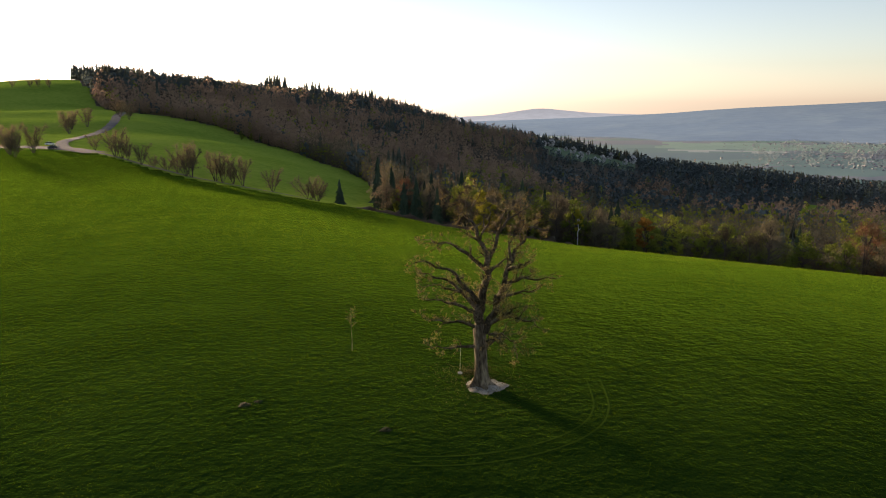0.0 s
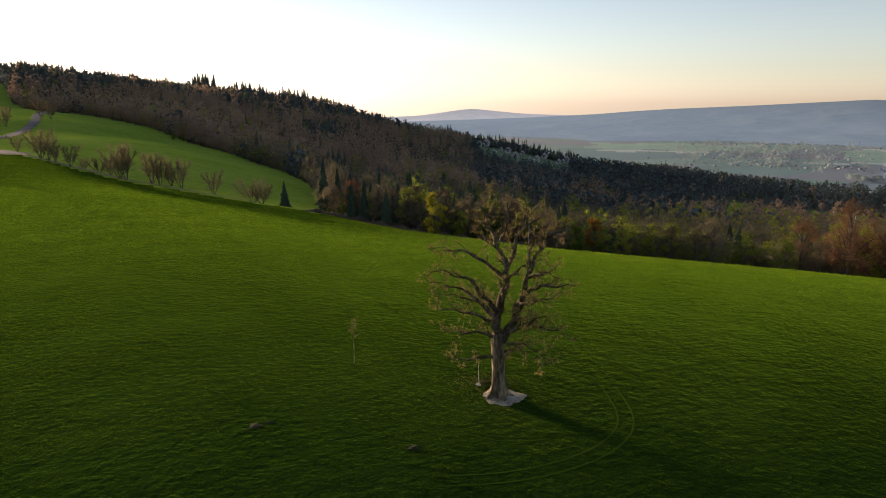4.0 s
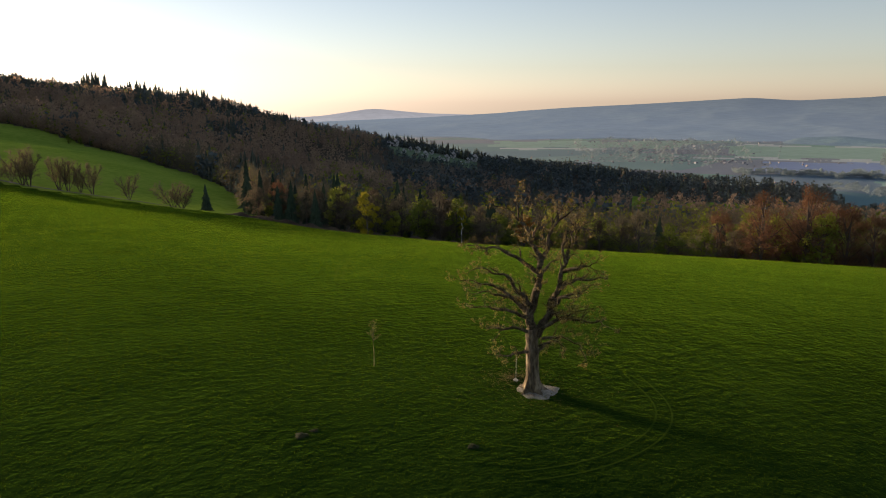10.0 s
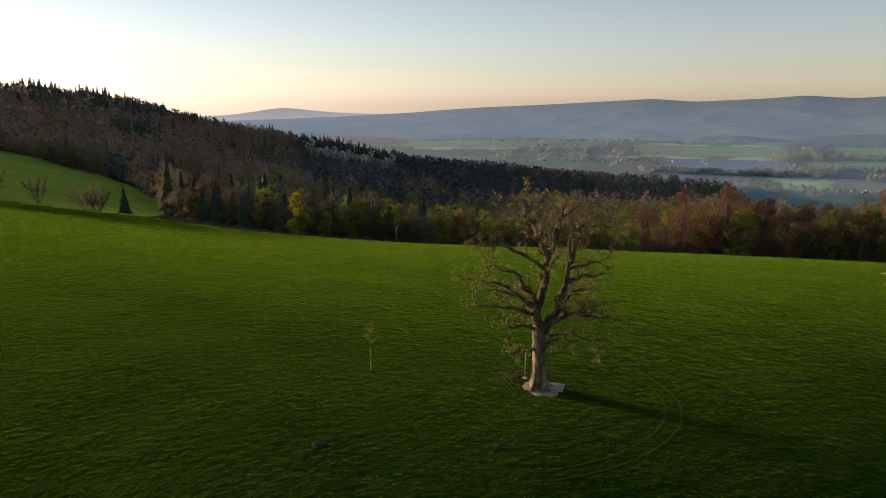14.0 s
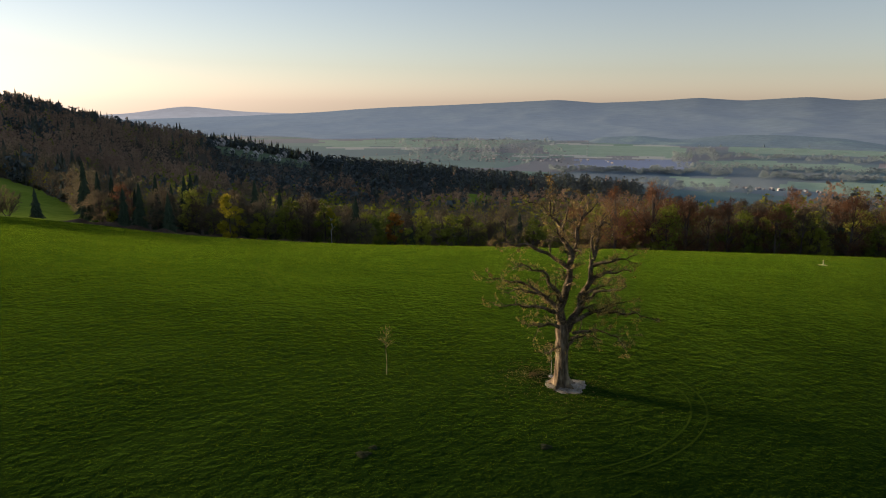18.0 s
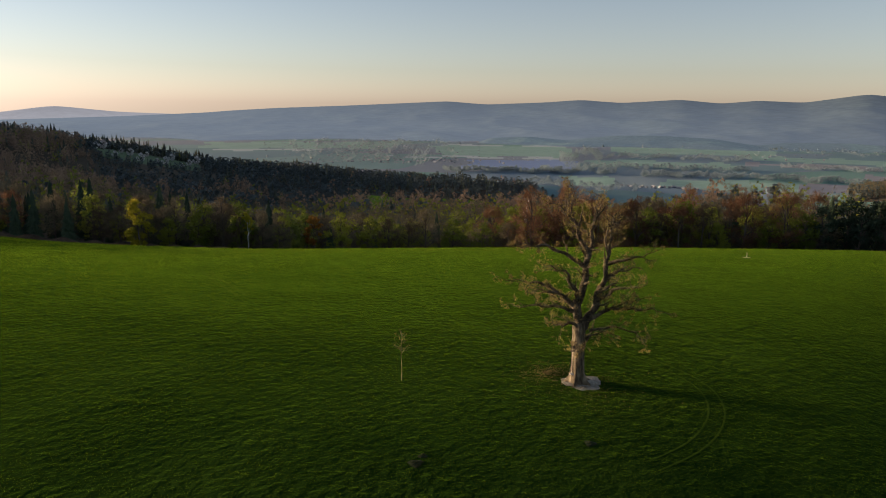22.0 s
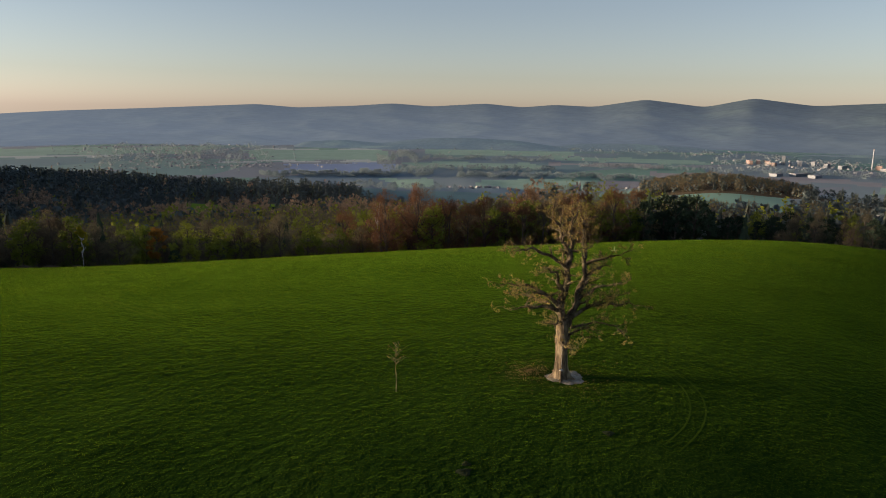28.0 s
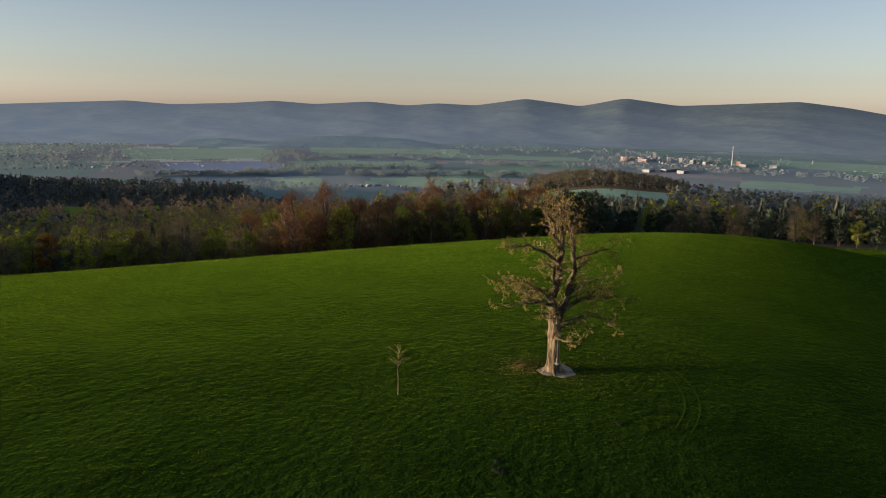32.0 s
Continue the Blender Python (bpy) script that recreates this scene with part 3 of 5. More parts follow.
BOUGHS = [  # start to tip, radius at the start, how leafy
    ([(0.0, 0.0, 4.0), (-0.2, 0.2, 5.6), (0.25, 0.1, 7.2), (0.4, 0.0, 9.2), (-0.2, 0.3, 10.6), (-0.8, 0.5, 12.0), (-1.4, 0.6, 13.4)], 0.31, 1.3),
    ([(0.4, 0.0, 9.0), (1.0, 0.3, 10.5), (1.7, 0.8, 11.9), (2.5, 1.0, 13.1)], 0.17, 1.4),
    ([(0.2, -0.1, 4.0), (0.7, -0.3, 5.2), (1.1, -0.5, 6.4), (1.5, -0.6, 7.6), (2.0, -0.4, 9.2), (2.8, 0.2, 10.5), (3.5, 0.8, 11.3), (4.7, 1.2, 10.9)], 0.25, 1.3),
    ([(0.35, 0.0, 8.4), (-1.2, 1.0, 9.5), (-2.5, 1.5, 10.0), (-4.2, 1.9, 10.2)], 0.15, 1.0),
    ([(-0.1, 0.1, 6.0), (-1.3, -0.3, 7.4), (-2.2, -0.5, 8.5), (-4.5, -1.0, 9.3)], 0.16, 0.8),
    ([(-0.2, 0.2, 5.4), (-1.4, 0.9, 6.6), (-2.5, 1.6, 7.3), (-4.5, 2.6, 7.6)], 0.15, 1.4),
    ([(-0.2, 0.1, 5.2), (-2.0, 0.8, 5.8), (-4.3, 2.2, 5.8)], 0.14, 1.4),
    ([(-0.2, 0.0, 4.2), (-1.4, -0.4, 4.8), (-2.4, -0.8, 4.9), (-3.7, -1.5, 5.3)], 0.11, 0.8),
    ([(-0.3, -0.1, 2.9), (-1.2, -0.7, 3.15), (-2.0, -1.4, 3.3), (-2.9, -2.3, 3.6), (-3.7, -3.3, 4.1)], 0.10, 0.9),
    ([(1.4, -0.6, 7.2), (2.4, -0.7, 8.0), (3.8, -0.7, 7.95), (5.1, -0.67, 8.05)], 0.13, 0.5),
    ([(1.1, -0.5, 6.3), (2.0, -0.3, 6.8), (3.0, -0.1, 6.9), (4.3, 0.3, 7.3)], 0.13, 0.5),
    ([(0.4, -0.2, 4.4), (1.3, -1.0, 5.4), (2.6, -2.6, 5.7), (3.6, -4.4, 5.8)], 0.15, 2.0),
    ([(0.4, -0.2, 3.0), (1.3, 0.1, 3.6), (1.9, 0.4, 4.6)], 0.09, 0.5),
    ([(0.9, -0.4, 5.8), (1.2, -2.0, 7.2), (1.5, -3.0, 7.4), (1.6, -4.2, 8.0)], 0.13, 2.1),
    ([(0.0, 0.2, 4.8), (0.1, 1.8, 5.6), (-0.3, 3.4, 5.9), (-0.6, 4.6, 5.8)], 0.14, 1.8),
    ([(0.5, -0.4, 3.9), (1.4, -1.9, 4.4), (2.0, -3.2, 4.2), (2.3, -4.0, 3.6)], 0.09, 1.3),
    ([(1.3, -1.0, 5.4), (1.9, -2.4, 6.2), (2.1, -3.6, 6.8)], 0.08, 1.8),
    ([(1.8, -0.5, 8.6), (2.4, -2.0, 9.2), (2.9, -3.6, 9.8)], 0.11, 1.9),
    ([(0.4, 0.1, 8.0), (1.4, 1.2, 8.8), (2.6, 1.9, 9.0)], 0.11, 0.7),
    ([(-0.2, 0.3, 10.4), (0.4, 0.9, 11.6), (0.7, 1.0, 12.8)], 0.10, 1.4),
    ([(2.0, -0.4, 9.2), (1.9, -0.2, 10.4), (2.4, 0.0, 11.6)], 0.10, 1.4),
    ([(0.3, 0.0, 3.2), (1.0, -1.2, 3.9), (1.5, -2.2, 3.9)], 0.07, 1.3),
    ([(-0.7, 0.5, 11.7), (-1.6, 0.7, 12.7), (-2.5, 0.9, 13.0)], 0.07, 1.1),
    ([(-0.9, 0.5, 12.2), (-0.5, 0.9, 13.1), (-0.1, 1.1, 13.8)], 0.06, 1.1),
    ([(1.5, 0.7, 11.5), (2.4, 0.7, 12.3), (3.4, 1.1, 12.7)], 0.07, 1.1),
    ([(1.3, 0.5, 11.0), (1.4, 0.2, 12.2), (1.8, 0.3, 13.3)], 0.06, 1.1),
    ([(2.7, 0.1, 10.3), (2.6, 0.0, 11.3), (2.9, -0.2, 12.0)], 0.07, 1.1),
    ([(3.3, 0.6, 11.1), (4.1, 1.2, 11.6), (4.8, 1.4, 11.7)], 0.06, 1.1),
    ([(-0.2, 0.3, 10.4), (-1.0, -0.2, 11.1), (-1.5, -0.5, 11.8)], 0.07, 1.4),
    ([(-1.4, 0.9, 6.6), (-2.8, 0.9, 7.0), (-4.4, 0.8, 7.1)], 0.08, 0.8),
]


def grow_limb(rng, pts, r0, leafy, leaves):
    """A limb with crooked side branches and twigs; adds the places of its leaves."""
    tubes = Tubes()
    line = spline(pts)
    n = len(line)
    bent = [p + Vector((0.10 * math.sin(i * 0.9 + len(pts)), 0.10 * math.sin(i * 0.7 + r0 * 50), 0.06 * math.sin(i * 1.1))) * min(1, i / 4) + Vector(rng.normal(0, 0.03, 3)) * min(1, i / 3) for i, p in enumerate(line)]
    radii = [max(0.028, 1.14 * r0 * (1 - 0.9 * (i / n) ** 1.0)) for i in range(n)]
    tubes.add(bent, radii, 9 if r0 > 0.2 else 7, 0.06)

    def side_branch(root, way, length, radius, depth):
        m = max(3, int(length / (0.22 if depth < 2 else 0.13)))
        p, w, q, rr = Vector(root), Vector(way).normalized(), [], []
        for k in range(m + 1):
            q.append(p.copy())
            rr.append(max(0.0075, radius * (1 - k / (m + 0.6))))
            w = (w + Vector(rng.normal(0, 0.24, 3)) + Vector((0, 0, 0.035))).normalized()
            p = p + w * (length / m)
        tubes.add(q, rr, 5 if depth == 0 else 3)
        for k in range(1, len(q)):
            if depth < 3 and rng.random() < (0.85, 0.75, 0.62)[depth]:
                w2 = (q[k] - q[k - 1]).normalized()
                out = w2.cross(Vector(rng.normal(size=3))).normalized()
                out.z *= 0.55
                side_branch(q[k], w2 * 0.65 + out, max(0.16, length * rng.uniform(0.32, 0.58)), rr[k] * 0.7, depth + 1)
            if depth >= 2 and rng.random() < 0.62 * min(leafy, 1.5):
                for _ in range(rng.integers(1, 5)):
                    leaves.append(q[k] + Vector(rng.normal(0, 0.04, 3)))

    for i in range(int(n * 0.16), n):
        f = i / n
        if rng.random() < 0.44 + 0.40 * f:
            way = (bent[i] - bent[i - 1]).normalized()
            out = way.cross(Vector(rng.normal(size=3))).normalized()
            out.z *= 0.6
            side_branch(bent[i], way * 0.6 + out * 0.9 + Vector((0, 0, 0.12)), rng.uniform(0.6, 1.3) * (1.15 - 0.45 * f), radii[i] * 0.42 + 0.012, 0)
    return tubes


def make_old_tree():
    rng = np.random.default_rng(7)
    tree = tagged(new("old_tree"), "gnarled old broadleaf tree with opening bronze leaves on the meadow", "tree")
    bm = bmesh.new()
    rows, sides = 26, 40
    ring = []
    for i in range(rows + 1):
        z = -0.25 + 4.75 * (i / rows) ** 1.35
        r = 0.46 + 0.10 * math.exp(-max(z, 0) / 0.5) - 0.012 * z
        cx, cy = -0.03 * z, 0.01 * z
        loop = []
        for k in range(sides):
            a = 2 * math.pi * k / sides
            flare = math.exp(-max(z, 0) / 0.36)
            foot = max(0, math.cos(5 * a + 0.6)) ** 3 * (0.56 + 0.24 * math.sin(2 * a + 1)) + max(0, math.cos(2 * a + 2.2)) ** 6 * 0.45
            groove = 0.035 * math.sin(9 * a + z * 0.7) + 0.02 * math.sin(17 * a - z) + 0.05 * math.sin(3 * a + z * 0.9)
            rr = r * (1 + groove) + flare * foot
            bulge = 0.09 * math.exp(-((z - 2.95) / 0.22) ** 2) + 0.05 * math.exp(-((z - 4.0) / 0.3) ** 2)
            loop.append(bm.verts.new((cx + (rr + bulge) * math.cos(a), cy + (rr + bulge) * math.sin(a), z)))
        ring.append(loop)
    for i in range(rows):
        for k in range(sides):
            bm.faces.new((ring[i][k], ring[i][(k + 1) % sides], ring[i + 1][(k + 1) % sides], ring[i + 1][k]))
    bm.faces.new(ring[-1])
    part("trunk", bm, BARK, tree, "thick furrowed trunk with flaring roots", True)
    leaves = []
    for pts, r0, leafy in BOUGHS:
        t = grow_limb(rng, pts, r0, leafy, leaves)
        put("limb", t.mesh("limb"), LIMB_BARK, tree, smooth=True)
    v, f = cards(rng, leaves, 0.052)
    put("leaves", tri_mesh("leaves", v, f), TWIG_LEAF, tree, "sparse bronze-green young leaves")
    return tree


old_tree = make_old_tree()


# ---- trees of the wood ----
def crown_points(rng, n, h, width, low, clumps, gap=0.75):
    """Places of leaves: in clumps on a rounded crown with gaps."""
    c = []
    for _ in range(clumps):
        u = rng.uniform(0, 1)
        z = h * (low + (1 - low) * u)
        r = width * 0.5 * math.sin(math.pi * min(1, 0.12 + 0.85 * u)) ** 0.7 * rng.uniform(0.35, 1)
        a = rng.uniform(0, 2 * math.pi)
        c.append((r * math.cos(a), r * math.sin(a), z, width * rng.uniform(0.09, 0.2)))
    c = np.array(c)
    k = rng.integers(0, len(c), n)
    d = rng.normal(size=(n, 3))
    d = d / np.linalg.norm(d, axis=1)[:, None] * rng.uniform(0.3, 1, (n, 1))
    return c[k, :3] + d * c[k, 3:4] * [1, 1, 0.8], c


def broadleaf(name, label, mat, bark, h, width, low, n, size, seed, bare=False, thick=1.0, every=2):
    rng = np.random.default_rng(seed)
    tree = tagged(new(name), label, "tree")
    tb = Tubes()
    lean = rng.normal(0, 0.02 * h, 2)
    top = Vector((lean[0], lean[1], h * 0.9))
    tb.add([(0, 0, -1.0), (0, 0, h * 0.2), top * 0.5, top], [0.022 * h * thick, 0.017 * h * thick, 0.012 * h * thick, 0.003 * h], 6)
    pts, clumps = crown_points(rng, n, h, width, low, max(14, int(width * 5)))
    for c in clumps[::every]:
        s = Vector((0, 0, max(h * 0.15, c[2] - h * rng.uniform(0.12, 0.3)))) + top * 0.0
        tb.add([s, (s + Vector(c[:3])) / 2 + Vector((0, 0, -0.02 * h)), Vector(c[:3])], [0.007 * h, 0.005 * h, 0.002 * h], 4)
    put("trunk", tb.mesh("trunk"), bark, tree)
    if bare:
        ways = pts - np.array([0, 0, h * 0.4]) + rng.normal(0, 0.4 * h, pts.shape)
        v, f = twig_cards(rng, pts, ways, size * 1.5, size * 0.07)
    else:
        v, f = cards(rng, pts, size)
    put("crown", tri_mesh("crown", v, f, rounded(rng, v, f.shape[1], [lean[0] * 0.5, lean[1] * 0.5, h * (low * 0.55 + 0.3)])), mat, tree)
    return tree


def vase_tree(name, label, mat, h, stems, open_, seed):
    """A leafless tree or bush of several stems that fan out from the ground."""
    rng = np.random.default_rng(seed)
    tree = tagged(new(name), label, "tree")
    roots, ways = [], []
    for s in range(stems):
        tb = Tubes()
        a = 2 * math.pi * (s + rng.uniform(-0.3, 0.3)) / stems
        way = Vector((math.cos(a) * open_, math.sin(a) * open_, 1)).normalized()
        p, q = Vector((0.15 * math.cos(a), 0.15 * math.sin(a), -0.4)), []
        length = h * rng.uniform(0.75, 1.0)
        for k in range(8):
            q.append(p.copy())
            way = (way + Vector(rng.normal(0, 0.10, 3)) + Vector((0, 0, 0.03))).normalized()
            p = p + way * (length / 7)
        tb.add(q, [0.011 * h * (1 - k / 8.6) for k in range(8)], 5)
        for k in range(2, 8):
            for _ in range(5):
                w2 = (way + Vector(rng.normal(0, 0.55, 3)) + Vector((0, 0, 0.25))).normalized()
                ln = h * rng.uniform(0.14, 0.3) * (1.25 - k / 10)
                r = [q[k], q[k] + w2 * ln * 0.5 + Vector(rng.normal(0, 0.1, 3)), q[k] + w2 * ln]
                tb.add(r, [0.0035 * h, 0.0026 * h, 0.0014 * h], 3)
                for j in range(7):
                    roots.append(r[0].lerp(r[2], 0.35 + 0.1 * j))
                    ways.append(w2 + Vector(rng.normal(0, 0.6, 3)))
        put("stem", tb.mesh("stem"), WOOD_BARK, tree)
    v, f = twig_cards(rng, roots + roots + roots, ways + [w + Vector(rng.normal(0, 0.5, 3)) for w in ways + ways], 0.12 * h, 0.0015 * h)
    put("crown", tri_mesh("crown", v, f), mat, tree)
    return tree


def conifer_mesh(rng, h, width, tiers, fronds, low=0.08):
    v = []
    for i in range(tiers):
        u = i / (tiers - 1)
        z = h * (low + (0.97 - low) * u)
        r = width * 0.5 * (1 - u) ** 0.85 * rng.uniform(0.8, 1.15) + 0.12
        for k in range(fronds):
            a = 2 * math.pi * (k + rng.uniform(-0.3, 0.3) + 0.5 * (i % 2)) / fronds
            rr = r * rng.uniform(0.7, 1.15)
            w = rr * 2.4 / fronds + 0.1
            dx, dy = math.cos(a), math.sin(a)
            drop = rr * rng.uniform(0.25, 0.55)
            tip = (dx * rr, dy * rr, z - drop)
            mid = 0.5 * rr
            top = min(h, z + 1.7 * h / tiers)
            v += [(0, 0, top), (dx * mid - dy * w, dy * mid + dx * w, z - drop * 0.6), tip,
                  (0, 0, top), tip, (dx * mid + dy * w, dy * mid - dx * w, z - drop * 0.6)]
    v += [(-0.12, 0, h * 0.9), (0.12, 0, h * 0.9), (0, 0, h), (0, -0.12, h * 0.9), (0, 0.12, h * 0.9), (0, 0, h)]
    v = np.array(v)
    return v, np.arange(len(v)).reshape(-1, 3)


def conifer(label, h, width, seed):
    rng = np.random.default_rng(seed)
    tree = tagged(new("conifer_tree"), label, "tree")
    tb = Tubes()
    tb.add([(0, 0, -1), (0, 0, h * 0.5), (0, 0, h * 0.95)], [0.015 * h, 0.01 * h, 0.003 * h], 5)
    put("trunk", tb.mesh("trunk"), WOOD_BARK, tree)
    v, f = conifer_mesh(rng, h, width, 17, 11)
    put("crown", tri_mesh("crown", v, f), NEEDLES, tree)
    return tree


KINDS = {
    "bare": [broadleaf("bare_tree", "leafless brown broadleaf tree at the wood's edge", TWIGS, WOOD_BARK, h, w, 0.16, 4300, 0.56, s, True)
             for h, w, s in ((14, 10, 1), (16, 11, 2), (12, 10, 3), (16, 9, 4))],
    "russet": [broadleaf("russet_tree", "tall russet-brown budding broadleaf tree in the wood", RUSSET, WOOD_BARK, h, w, 0.22, 5200, 0.56, s, True)
               for h, w, s in ((20, 11, 5), (18, 10, 6))],
    "green": [broadleaf("green_tree", "broadleaf tree with fresh green spring leaves in the wood", SPRING, WOOD_BARK, h, w, 0.14, 2300, 0.42, s)
              for h, w, s in ((14, 9, 7), (16, 10, 8), (11, 8, 9))],
    "pine": [broadleaf("pine_tree", "dark rounded pine at the wood's edge", NEEDLES, WOOD_BARK, h, w, 0.2, 1500, 0.55, s) for h, w, s in ((14, 8, 14), (16, 9, 15))],
    "conifer": [conifer("dark green spruce at the wood's edge", h, w, s) for h, w, s in ((17, 6.4, 10), (20, 7, 11), (14, 5.6, 12), (9.2, 4.4, 13))],
}
SPECIAL = {
    "yellow": broadleaf("yellow_tree", "rounded tree with bright yellow-green leaves at the wood's edge", YELLOW, WOOD_BARK, 12, 8.5, 0.06, 5000, 0.33, 20),
    "birch": broadleaf("birch_tree", "slim white birch with a small yellow-green crown", YELLOW, BIRCH_BARK, 12.5, 4.0, 0.5, 2400, 0.4, 21, thick=0.45),
    "amber": broadleaf("amber_tree", "slim tree with an amber pointed crown", AMBER, WOOD_BARK, 13, 5.5, 0.35, 2400, 0.36, 22, thick=0.6),
    "dead_birch": broadleaf("bare_birch", "tall leaning birch with a bare white trunk", RUSSET, BIRCH_BARK, 19, 5, 0.5, 900, 0.5, 25, True, 0.6, 6),
    "blossom": broadleaf("blossom_tree", "white blossoming fruit tree beside the wood", BLOSSOM, WOOD_BARK, 6, 5.0, 0.15, 1400, 0.42, 23),
    "bush": vase_tree("hedge_tree", "leafless brown hedgerow tree beside the lane", HEDGE_TWIGS, 9.0, 6, 0.26, 24),
    "shrub": vase_tree("hedge_bush", "wide leafless brown bush with fanning stems in the hedgerow", HEDGE_TWIGS, 6.5, 8, 0.85, 26),
}


def plant(proto, x, y, size=1.0, turn=0.0, used=set()):
    """Puts a tree of the kind on the ground: the first use moves the pattern itself."""
    m = pose(x, y, float(height(x, y)), 0, 0, turn) @ Matrix.Scale(size, 4)
    if proto.name in used:
        o = copy_thing(proto, m)
        o.matrix_basis = m
        return o
    used.add(proto.name)
    proto.matrix_basis = m
    return proto


def at_polar(az, r):
    x, y = polar(az, r)
    return float(x), float(y)


def make_woods():
    rng = np.random.default_rng(3)
    taken = []

    def free(x, y, d):
        return all((x - a) ** 2 + (y - b) ** 2 > d * d for a, b in taken)

    for kind, x, y, s in (("yellow", 4.9, 171, 1.05), ("birch", 32.9, 164, 0.95), ("amber", 52.3, 162, 1.0), ("blossom", 214, 71, 1.0), ("dead_birch", 122.5, 146.5, 1.35),
                          ("blossom", -133, 470, 1.1), *[("blossom", *at_polar(6.6 + 0.6 * k, 806 + 36 * math.sin(k * 2.3)), 1.35 + 0.4 * math.sin(k * 1.7)) for k in range(13)]):
        plant(SPECIAL[kind], x, y, s)
        taken.extend([(x, y), (x * 0.96, y * 0.96)] if kind != "dead_birch" else [(x, y)])
    for k, x, y, s in ((0, 127, 132, 1.4), (1, 135, 126, 1.3), (0, 133, 138, 1.35), (1, 110, 149, 1.2), (0, 146, 119, 1.15), (1, 156, 110, 1.1)):
        plant(KINDS["russet"][k], x, y, s, x * 7)
        taken.extend([(x, y), (x * 0.97, y * 0.97)])
    plant(KINDS["conifer"][3], -46, 208, 1.0)
    count = 0
    tries = 0
    while count < 330 and tries < 9000:
        tries += 1
        az = rng.uniform(-9, 104)
        r = wood_edge(az) + rng.uniform(0, 1) ** 1.3 * 42
        x, y = at_polar(az, r)
        if not free(x, y, 4.8):
            continue
        taken.append((x, y))
        u = rng.random()
        if az > 66:
            dark = 0.85 if r > wood_edge(az) + 10 and az < 76 else 0.55
            kind = ("pine" if rng.random() < 0.8 else "conifer") if u < dark else "bare" if u < dark + 0.75 * (1 - dark) else "green"
        elif az > 38:
            kind = "russet" if u < 0.16 else "bare" if u < 0.45 else "green" if u < 0.98 else "conifer"
        else:
            if az < -1 and rng.random() < 0.35:
                u = 0.6
            kind = "bare" if u < (0.58 if az < 12 else 0.4) else "conifer" if u < (0.58 if az < 12 else 0.4) + (0.24 if r > wood_edge(az) + 16 else 0.03) else "green" if u < 0.97 else "russet"
        ps = KINDS[kind]
        plant(ps[rng.integers(min(3, len(ps)) if kind == "conifer" else len(ps))], x, y, rng.uniform(0.75, 1.1) * (0.92 if az < -2 else 0.78 if az > 72 else 1.18 if az > 36 else 1.0), rng.uniform(0, 360))
        count += 1


SKYLINE = [  # compass way from and to, distance, trees, height, how far up the boughs begin
    (-15.9, -14.2, 1125, 26, 27, 0.15), (-12.9, -10.3, 1125, 30, 20, 0.15), (-9.5, -7.2, 1110, 12, 25, 0.42), (-6.3, -4.0, 1090, 30, 19, 0.12),
    (-30.0, -24.0, 870, 46, 15, 0.1), (-23.5, -16.5, 1040, 40, 13, 0.1), (-3.6, 3.5, 1010, 60, 12, 0.1), (3.5, 14.5, 885, 150, 14, 0.1), (15, 30, 840, 110, 11, 0.1)]


